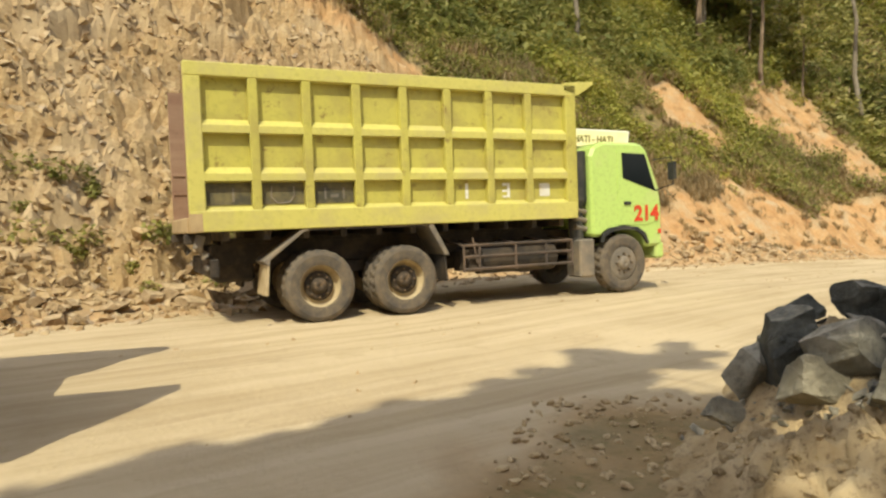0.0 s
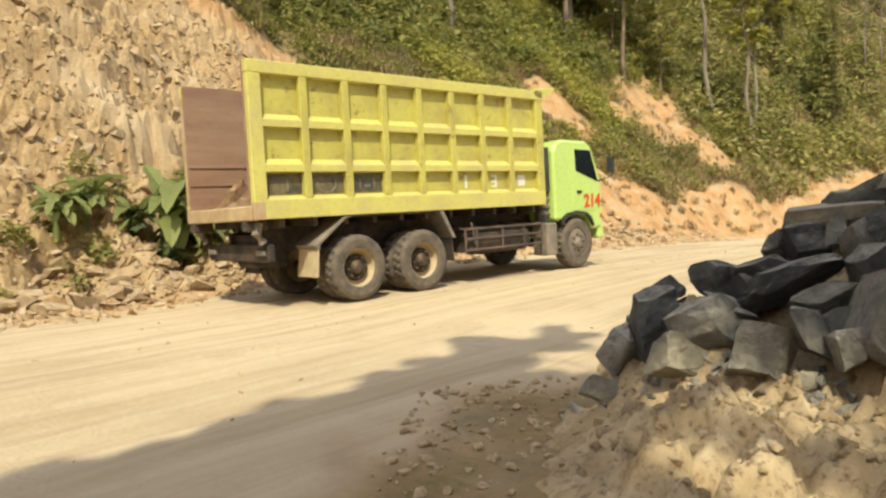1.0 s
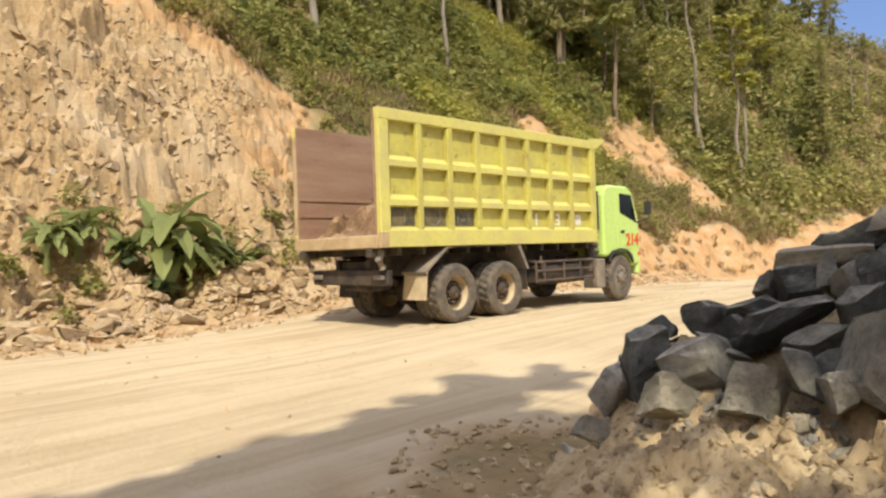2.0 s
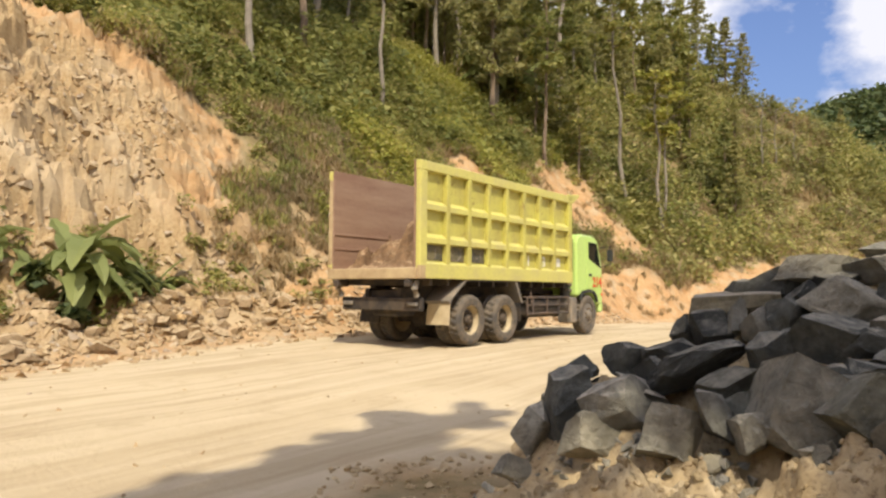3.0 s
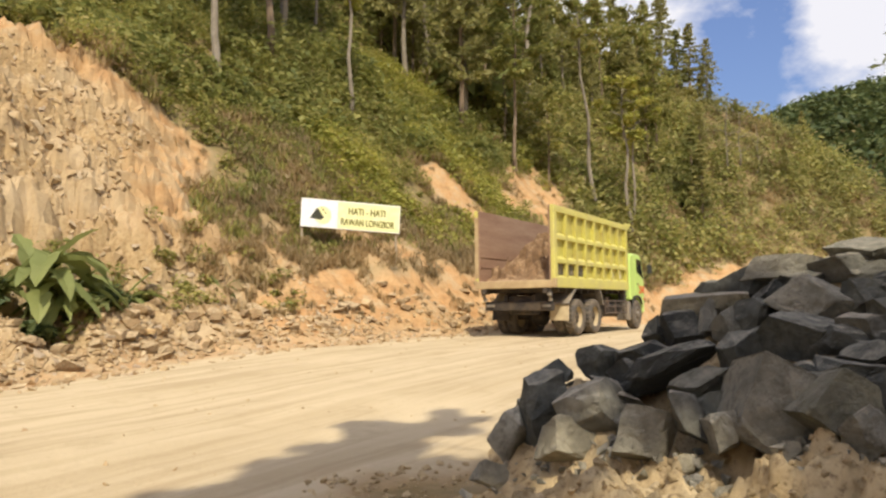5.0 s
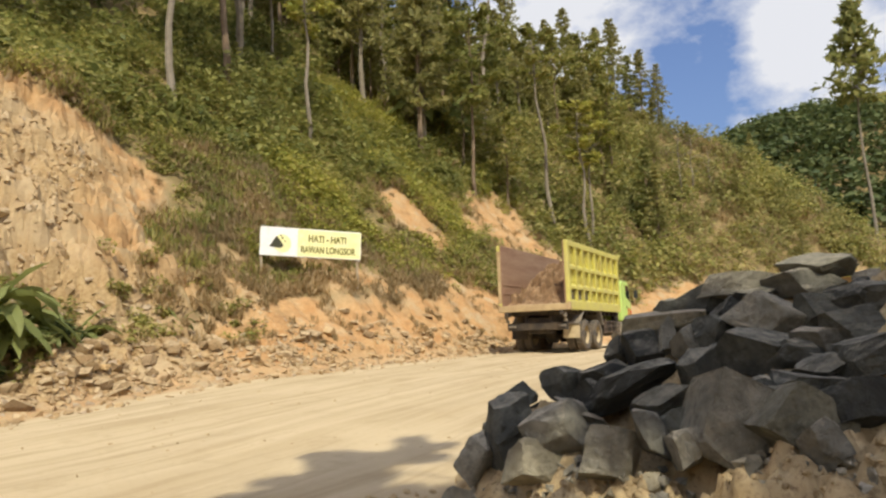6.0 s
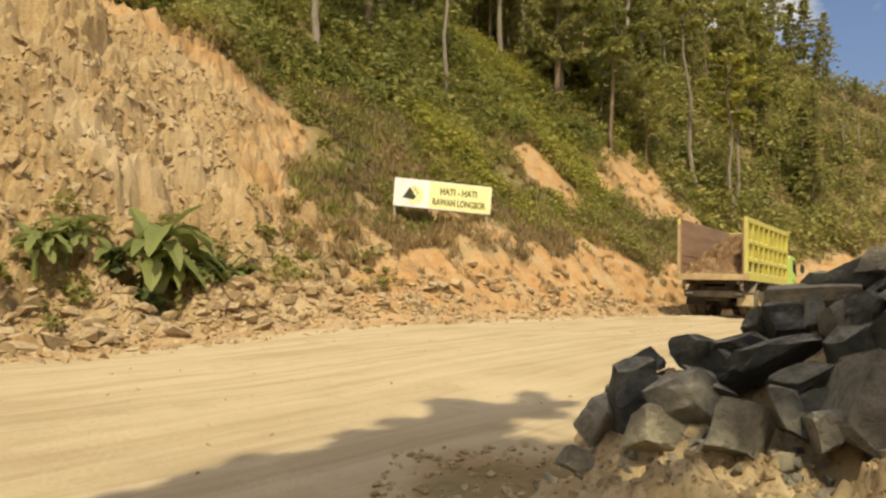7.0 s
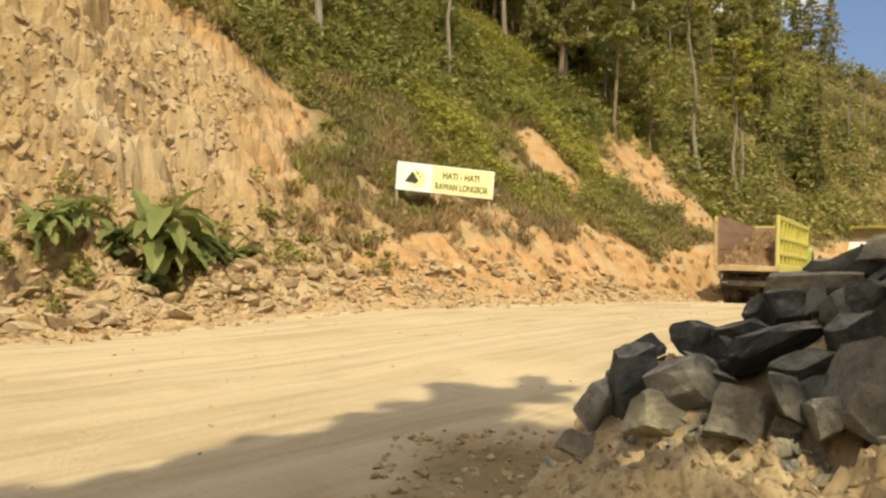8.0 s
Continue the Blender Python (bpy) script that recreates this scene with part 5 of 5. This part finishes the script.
def pine_tree(seed, high, reach, bark, mat, first=0.25, tuft=7, stout=1.0):
    """A straight trunk with whorls of drooping, feathery branches."""
    rg, nr = random.Random(seed), np.random.default_rng(seed)
    t = new("pine_tree")
    bm = bmesh.new()
    tube(bm, [(0.08 * math.sin(k + seed), 0.08 * math.cos(k * 1.4), high * k / 8 - 0.4) for k in range(9)], [stout * (0.012 * high + 0.03) * (1.1 - k / 8) for k in range(9)], 7)
    V, F, base = [], [], 0
    levels = 16
    for k in range(levels):
        f = first + (0.98 - first) * k / (levels - 1)
        for j in range(6):
            if rg.random() < 0.2:
                continue
            a = j * 1.047 + k * 0.6 + rg.uniform(-0.3, 0.3)
            long = reach * (1.05 - 0.85 * (f - first) / (1 - first)) * rg.uniform(0.5, 1.45)
            root = Vector((0, 0, high * f))
            tip = root + Vector((math.cos(a) * long, math.sin(a) * long, long * rg.uniform(-0.12, 0.3)))
            tube(bm, [root, tip], [0.03, 0.008], 4)
            pts = [tuple(root.lerp(tip, q)) for q in (0.35, 0.6, 0.8, 1.0)]
            w = 0.13 * long + 0.14
            v, ff = leaf_cloud(nr, pts, [(w, w, w * 0.6)] * 4, tuft, 0.21, 2.6, 0.1)
            V.append(v)
            F.append(ff + base)
            base += len(v)
    part("trunk", bm, bark, t)
    ob = new("crown", sheet("crown", np.concatenate(V), np.concatenate(F), mat))
    ob.parent = t
    return t


def put(proto, x, y, scale=1.0, turn=0.0, tag="", category="tree", group="trees on the slope"):
    z = land_z(x, y)
    ob = copy_thing(proto, Matrix.Translation((x, y, z)) @ pose(0, 0, 0, 0, 0, turn) @ Matrix.Identity(4))
    ob.matrix_basis = Matrix.Translation((x, y, z)) @ pose(0, 0, 0, 0, 0, turn) @ Matrix.Scale(scale, 4)
    return tagged(ob, tag, category, group)


def plant_trees():
    tall = [broad_tree(3, 15, 0.42, 2.6, 56, 0.33, BARK, TREELEAF), broad_tree(5, 13, 0.35, 2.8, 58, 0.31, DARKBARK, SHRUBLEAF), broad_tree(8, 17, 0.5, 3.0, 58, 0.35, DARKBARK, TREELEAF, 0.04)]
    thin = [broad_tree(12, 14, 0.72, 1.4, 40, 0.24, BARK, SHRUBLEAF, 0.10, clumps=9), broad_tree(14, 11, 0.6, 1.5, 45, 0.22, BARK, LIMELEAF, -0.03, clumps=10)]
    bare = broad_tree(17, 8, 0.35, 1.8, 5, 0.16, BARK, DRYLEAF, 0.02, True, 9)
    pines = [pine_tree(21, 12, 1.9, DARKBARK, PINELEAF), pine_tree(23, 14, 2.1, BARK, PINELEAF, 0.35), pine_tree(27, 10, 1.9, DARKBARK, TREELEAF, 0.15)]
    lone = pine_tree(31, 15, 1.35, BARK, TREELEAF, 0.66, 4, 0.45)
    # those that stand out
    put(tall[0], 0.2, 29.5, 1.0, 20, "tall tree with a straight pale brown trunk")
    put(tall[2], 2.6, 33.1, 1.0, 90, "tall tree with a dark trunk on the slope")
    put(thin[0], 21.9, 45.7, 1.25, 10, "slender leaning tree with a pale trunk")
    put(bare, 14.1, 44.8, 1.2, 40, "nearly bare tree with pale forked branches")
    put(thin[1], 6.6, 33.6, 0.9, 80, "thin pale-stemmed sapling above the scrub")
    put(thin[1], 25.9, 38.4, 0.95, 0, "thin tree with a pale stem beside the road cut")
    put(thin[1], 26.5, 38.9, 0.85, 130, "thin tree with a pale stem beside the road cut")
    put(thin[0], 24.6, 40.5, 1.0, 200, "slender tree with a pale trunk")
    put(lone, 74.3, 53.7, 2.35, 0, "tall lone pine with a bare lower trunk")
    rg = random.Random(77)
    # the wood along the upper slope
    n = 0
    while n < 62:
        s, e = rg.uniform(10, 62), rg.uniform(11, 34)
        x, y = to_xy(s, float(toe(s)) + e)
        az = math.degrees(math.atan2(x, y))
        if (e < 14 and rg.random() < 0.5) or (math.hypot(x, y) < 50 and (abs(az - 25.6) < 1.1 or abs(az - 17.6) < 1.3)):
            continue
        k = rg.randrange(6)
        proto = tall[k % 3] if s < 34 else (pines[k % 3] if rg.random() < 0.7 else tall[k % 3])
        put(proto, x, y, rg.uniform(0.65, 1.1) if s < 38 else rg.uniform(0.45, 0.75), rg.uniform(0, 360), "leafy tree in the wood on the slope" if proto in tall else "feathery pine on the slope")
        n += 1
    n = 0
    while n < 58:
        s, e = rg.uniform(36, 100), rg.uniform(5, 40)
        x, y = to_xy(s, float(toe(s)) + e)
        if (s > 62 and rg.random() < 0.45) or math.degrees(math.atan2(x, y)) > 41:
            continue
        put(pines[rg.randrange(3)] if rg.random() < 0.75 else tall[rg.randrange(3)], x, y, rg.uniform(0.35, 0.7) if s > 60 else rg.uniform(0.4, 0.78), rg.uniform(0, 360), "feathery olive-green pine on the farther slope")
        n += 1
    n = 0
    while n < 34:
        s, e = rg.uniform(50, 95), rg.uniform(3, 30)
        x, y = to_xy(s, float(toe(s)) + e)
        if math.degrees(math.atan2(x, y)) > 51:
            continue
        put(pines[rg.randrange(3)], x, y, rg.uniform(0.22, 0.36), rg.uniform(0, 360), "small feathery pine on the farther slope")
        n += 1
    # pines along the skyline of the slope
    for k, az in enumerate((26.5, 28.2, 30.1, 31.5, 33.0, 34.2, 35.6, 36.9, 38.0, 39.0, 40.2)):
        ax, ay = math.sin(radians(az)), math.cos(radians(az))
        r = max(range(34, 90, 2), key=lambda q: (land_z(ax * q, ay * q) - EYE) / q)
        put(pines[k % 3], ax * r, ay * r, rg.uniform(0.62, 0.9) - 0.015 * k, 70 * k, "feathery pine standing on the slope's skyline")
    for az, r, size in ((41.4, 64, 0.85), (42.3, 66, 0.75), (43.6, 68, 0.6)):
        put(bare, r * math.sin(radians(az)), r * math.cos(radians(az)), size, 50 * az, "bare grey tree on the slope's skyline")
    for p in (*tall, *thin, bare, *pines, lone):
        for o in (*p.children_recursive, p):
            bpy.data.objects.remove(o)


plant_trees()


# ---- banana plants and broad-leaved weeds ----
def banana_leaf(bm, root, heading, long, wide, rise, droop, rg):
    n = 13
    d = Vector((math.cos(heading), math.sin(heading), 0))
    side = Vector((-d.y, d.x, 0))
    rows = []
    for k in range(n + 1):
        f = k / n
        p = Vector(root) + d * long * (f * (0.9 - 0.35 * rise * (1 - f))) + Vector((0, 0, long * (rise * f - droop * f * f)))
        w = wide * math.sin(math.pi * min(1, 0.05 + 0.93 * f)) ** 0.6 * (1 if k < n else 0.1)
        tear = rg.choice((1.05, 1.0, 0.9, 0.62)) * rg.uniform(0.9, 1.05)
        p = p + Vector((rg.uniform(-0.012, 0.012), rg.uniform(-0.012, 0.012), rg.uniform(-0.015, 0.015)))
        rows.append([bm.verts.new(p + side * w * 0.5 * tear + Vector((0, 0, 0.20 * w))), bm.verts.new(p + side * w * 0.25 * tear + Vector((0, 0, 0.11 * w))), bm.verts.new(p), bm.verts.new(p - side * w * 0.25 * tear + Vector((0, 0, 0.11 * w))), bm.verts.new(p - side * w * 0.5 * tear + Vector((0, 0, 0.20 * w)))])
    for a, b in zip(rows, rows[1:]):
        for i in range(4):
            bm.faces.new((a[i], a[i + 1], b[i + 1], b[i]))


def banana_plant(s, e, scale, leaves, seed, tag):
    rg = random.Random(seed)
    d = float(toe(s)) + e
    t = new("banana_plant")
    t.matrix_basis = Matrix.Translation((*to_xy(s, d), land_at(s, d)[0] - 0.05)) @ Matrix.Scale(scale, 4)
    bm = bmesh.new()
    tube(bm, [(0, 0, -0.1), (0.02, 0.01, 0.4), (0.0, 0.03, 0.85)], [0.12, 0.09, 0.05], 9)
    part("stalk", bm, BANANA, t)
    for k in range(leaves):
        bm = bmesh.new()
        a = 2.4 * k + rg.uniform(-0.3, 0.3)
        up = rg.uniform(1.15, 1.45) if k < 2 else rg.uniform(0.4, 0.85)
        banana_leaf(bm, (0.02 * k, 0, 0.55 + 0.04 * k), a, rg.uniform(0.8, 1.3), rg.uniform(0.34, 0.56), up, rg.uniform(0.30, 0.45) if k < 2 else rg.uniform(0.6, 1.2), rg)
        part("leaf", bm, BANANA, t, "broad torn banana leaf" if k == 0 else "")
    return tagged(t, tag, "banana plant", "banana plants on the bank")


banana_plant(6.5, 1.7, 1.1, 18, 1, "banana plant with broad green leaves on the rubble")
banana_plant(7.1, 1.9, 1.1, 14, 2, "smaller banana plant beside a larger one")
banana_plant(5.9, 2.2, 0.7, 8, 3, "young banana plant with drooping leaves")
banana_plant(5.0, 2.4, 0.7, 16, 4, "leafy dark green plant at the foot of the cut")
banana_plant(4.4, 2.3, 0.65, 16, 5, "leafy dark green plant at the foot of the cut")
banana_plant(8.6, 2.0, 0.8, 9, 6, "dark broad-leaved weed on the rubble")
banana_plant(11.5, 2.2, 0.45, 9, 7, "small broad-leaved weed beside a pale slab")


def leafy_weed(s, e, size, seed):
    """A low bush of dark broad leaves on short stems."""
    rg, nr = random.Random(seed), np.random.default_rng(seed)
    d = float(toe(s)) + e
    t = new("leafy_weed")
    t.matrix_basis = Matrix.Translation((*to_xy(s, d), land_at(s, d)[0] - 0.03))
    bm, tips = bmesh.new(), []
    for k in range(9):
        a, r = 2.4 * k, size * rg.uniform(0.2, 0.8)
        tip = (r * math.cos(a), r * math.sin(a), size * rg.uniform(0.35, 1.0))
        tube(bm, [(0, 0, 0), (0.4 * tip[0], 0.4 * tip[1], 0.7 * tip[2]), tip], [0.014, 0.01, 0.005], 4)
        tips.append(tip)
    part("stem", bm, DARKBARK, t)
    v, f = leaf_cloud(nr, tips, [(0.36 * size, 0.36 * size, 0.28 * size)] * 9, 34, 0.14, 1.9)
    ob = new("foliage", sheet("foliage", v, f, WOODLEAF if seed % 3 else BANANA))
    ob.parent = t
    return tagged(t, "low dark green broad-leaved weed on the rubble", "weed", "weeds at the foot of the cut")


for k, (s, e, size) in enumerate(((7.7, 1.9, 0.7), (8.3, 1.9, 0.6), (7.2, 1.3, 0.5), (5.7, 2.2, 0.45), (6.2, 1.3, 0.4), (9.0, 2.2, 0.5))):
    leafy_weed(s, e, size, 70 + k)
for k, (s, e) in enumerate(((37.4, 13.7), (39.6, 13.9), (38.4, 14.8), (39.2, 12.9))):
    banana_plant(s, e, 2.4, 10, 20 + k, "tall banana plant among the bushes on the slope")


# ---- the tree behind the road side, which shades the heap and the near road ----
def shade_tree():
    t = new("roadside_tree")
    nr, rg = np.random.default_rng(91), random.Random(91)
    high = 13.0
    fall = Vector((-SUN_DIR.x, -SUN_DIR.y)) * (high / SUN_DIR.z)
    over_road = ((-1.9, 3.4, 0.3), (-1.6, 3.75, 0.3), (-1.1, 4.05, 0.45), (-0.5, 4.5, 0.5), (0.2, 4.75, 0.65), (0.8, 5.35, 0.65), (1.4, 6.0, 0.6), (1.7, 6.8, 0.3), (2.2, 6.7, 0.35), (-0.9, 3.4, 0.5), (0.2, 3.4, 0.6), (0.8, 3.95, 0.55), (1.6, 4.8, 0.65), (2.6, 5.3, 0.7), (3.2, 4.7, 0.6), (3.5, 4.6, 0.65), (4.4, 4.2, 0.9), (4.3, 3.3, 0.7), (4.7, 2.9, 1.1), (5.6, 3.6, 1.0))
    over_heap = ((3.5, 2.7, 0.6), (3.0, 2.6, 0.35), (3.3, 3.4, 0.4), (2.9, 1.9, 0.6), (5.8, 2.2, 1.3), (6.4, 3.4, 1.2), (-0.4, 2.6, 0.7), (-0.6, 3.1, 0.5), (0.3, 2.9, 0.5), (-1.5, 3.2, 0.5), (-1.8, 2.2, 0.9), (3.3, 5.8, 0.6), (0.4, 4.0, 0.6), (-0.2, 3.7, 0.6), (1.2, 4.3, 0.7), (0.9, 4.6, 0.6), (0.7, 3.5, 0.55), (1.1, 3.9, 0.45), (-0.4, 3.75, 0.5), (-1.0, 3.5, 0.45), (0.0, 4.2, 0.55), (0.5, 4.5, 0.55), (1.0, 4.1, 0.5), (-3.0, 0.8, 1.2), (0.6, 1.2, 1.0), (4.6, 0.8, 1.2))
    foot = Vector((4.2, -9.5, 0))
    foot.z = land_z(foot.x, foot.y)
    bm = bmesh.new()
    top = Vector((1.2, -7.6, 11.0))
    tube(bm, [foot - Vector((0, 0, 0.3)), foot.lerp(top, 0.35) + Vector((0.3, 0, 0.4)), foot.lerp(top, 0.7), top], [0.30, 0.24, 0.16, 0.08], 10)
    cs, rs = [], []
    for x, y, r in over_road + over_heap:
        c = Vector((x - fall.x, y - fall.y, high + rg.uniform(-0.2, 0.2)))
        root = foot.lerp(top, rg.uniform(0.6, 1.0))
        tube(bm, [root, root.lerp(c, 0.5) + Vector((0, 0, 0.3)), c], [0.05, 0.03, 0.008], 5)
        for _ in range(int(10 * max(1.0, (r / 0.62) ** 2))):
            a, q = rg.uniform(0, 6.28), r * rg.uniform(0.1, 1.25)
            cs.append((c.x + q * math.cos(a), c.y + q * math.sin(a), c.z + rg.uniform(-0.3, 0.3)))
            w = min(r, 0.8) * rg.uniform(0.14, 0.42)
            rs.append((w * 1.2, w, 0.5 * w))
    part("trunk", bm, DARKBARK, t)
    v, f = leaf_cloud(nr, cs, rs, 75, 0.20)
    ob = new("crown", sheet("crown", v, f, WOODLEAF))
    ob.parent = t
    return tagged(t, "leafy roadside tree shading the rock heap", "tree")


shade_tree()


# ---- clods on the tipped earth ----
CLODS = []
for k in range(8):
    v = np.array([tuple(Vector((rng.gauss(0, 1), rng.gauss(0, 1), rng.gauss(0, 1))).normalized() * rng.uniform(0.4, 0.55)) for _ in range(20)])
    bm = bmesh.new()
    for p in v:
        bm.verts.new(p)
    bmesh.ops.convex_hull(bm, input=bm.verts)
    bmesh.ops.triangulate(bm, faces=bm.faces)
    bm.verts.index_update()
    CLODS.append((np.array([tuple(p.co) for p in bm.verts]), np.array([[p.index for p in q.verts] for q in bm.faces])))
    bm.free()
clod_meshes = [sheet("clod", v, f, EARTH) for v, f in CLODS]
cx, cy = nr.uniform(0.3, 4.2, 4200), nr.uniform(1.2, 5.2, 4200)
cu = mound_z(cx, cy)
ok = (cu > 0.03) & (heap_z(cx, cy) < 0.5)
places, lone_clods = [], 0
for x, y, up in list(zip(cx[ok], cy[ok], cu[ok]))[:1500]:
    a = rng.choice((0.015, 0.02, 0.02, 0.03, 0.03, 0.045, 0.065)) * rng.uniform(0.8, 1.3)
    m, k = turn3(rng, (a * rng.uniform(0.9, 1.5), a, a * rng.uniform(0.6, 0.9)), 40), rng.randrange(8)
    if a > 0.05 and lone_clods < 280:
        ob = new("clod", clod_meshes[k])
        ob.parent = mound
        ob.matrix_basis = Matrix.Translation((x, y, up + 0.02 * a)) @ Matrix(m.tolist()).to_4x4()
        lone_clods += 1
        continue
    places.append((k, m, np.array([x, y, up + 0.05 * a])))
for _ in range(700):
    x, y = rng.uniform(0.1, 2.0), rng.uniform(2.4, 5.3)
    if x > 0.2 + 0.75 * (y - 2.4) ** 0.8 + rng.gauss(0.2, 0.4) or x < 0.3 * (y - 2.6) - 0.1:
        continue
    a = rng.choice((0.012, 0.018, 0.025, 0.04, 0.06)) * rng.uniform(0.8, 1.3)
    places.append((rng.randrange(8), turn3(rng, (a * 1.3, a, a * 0.7), 30), np.array([x, y, max(land_z(x, y), float(mound_z(np.array([x]), np.array([y]))[0])) + 0.15 * a])))
v, f = spread(CLODS, places)
tagged(new("earth_clods", sheet("earth_clods", v, f, EARTH)), "loose clods of dry brown earth on the mound", "clods", kind="stuff")


# ---- what moves ----
ROUTE = ((0.0, -2.26, 10.86, 26.1), (0.5, -1.08, 11.33, 29.6), (1.0, -0.09, 11.88, 31.5), (2.5, 2.74, 13.52, 35.7), (3.0, 3.85, 14.41, 36.4),
         (3.5, 5.06, 15.26, 37.5), (4.0, 6.40, 16.21, 38.0), (4.5, 7.82, 17.37, 38.2), (5.8, 11.69, 20.34, 39.4), (6.5, 13.97, 22.19, 39.8),
         (7.0, 15.56, 23.56, 40.4), (8.0, 18.53, 26.01, 41.6))


def on_road(x, y, yaw):
    s = to_sd(x, y)[0]
    ds = 5.5 * math.cos(radians(yaw) - math.atan2(UY, UX))
    a, b = float(road_z(s)), float(road_z(s + ds))
    return pose(x, y, a + 0.005, 0, -math.degrees(math.atan2(b - a, 5.5)), yaw)


def roll_wheels(wheels, way):
    """Turn each wheel by the way gone, (seconds, metres)."""
    ts = np.arange(0, 8.001, 0.1)
    gone = np.interp(ts, [w[0] for w in way], [w[1] for w in way])
    for w, x, sgn, yc in wheels:
        rows = []
        for t, g in zip(ts, gone):
            a = math.degrees(g / RT)
            rows.append((float(t), Matrix.Translation((x, sgn * yc, RT)) @ Matrix.Rotation(radians(a), 4, "Y") @ pose(0, 0, 0, 0, 0, 0 if sgn < 0 else 180)))
        walk(w, rows)


def motions():
    rows = [(t, on_road(x, y, a)) for t, x, y, a in ROUTE]
    walk(truck, rows)
    walk(load, rows)
    way, g = [(0.0, 0.0)], 0.0
    for p, q in zip(ROUTE, ROUTE[1:]):
        g += math.hypot(q[1] - p[1], q[2] - p[2])
        way.append((q[0], g))
    roll_wheels(truck_wheels, way)
    yaw = math.degrees(math.atan2(UY, UX)) + 180
    came = []
    for t in (0.0, 2.0, 4.0, 5.0, 6.0, 6.5, 6.8, 7.0, 7.2, 7.4, 7.6, 7.8, 8.0):
        u = 10.0 * (8.0 - t)
        v = min(u, 8.6)
        across = 6.75 + 0.07 * v - 0.036 * v * v - 0.55 * max(u - 8.6, 0.0)
        came.append((t, on_road(*to_xy(41.3 + u, across), yaw + math.degrees(math.atan(0.07 - 0.072 * v)))))
    walk(oncoming, came)
    out = [(0.0, -4.97, 3.45, 204), (0.5, -6.9, 2.59, 208)] + [(t, -6.9 - 3.38 * (t - 0.5), 2.59 - 2.5 * (t - 0.5), 216.5) for t in (1.0, 2.0, 4.0, 6.0, 8.0)]
    walk(passing, [(t, on_road(x, y, a)) for t, x, y, a in out])


motions()
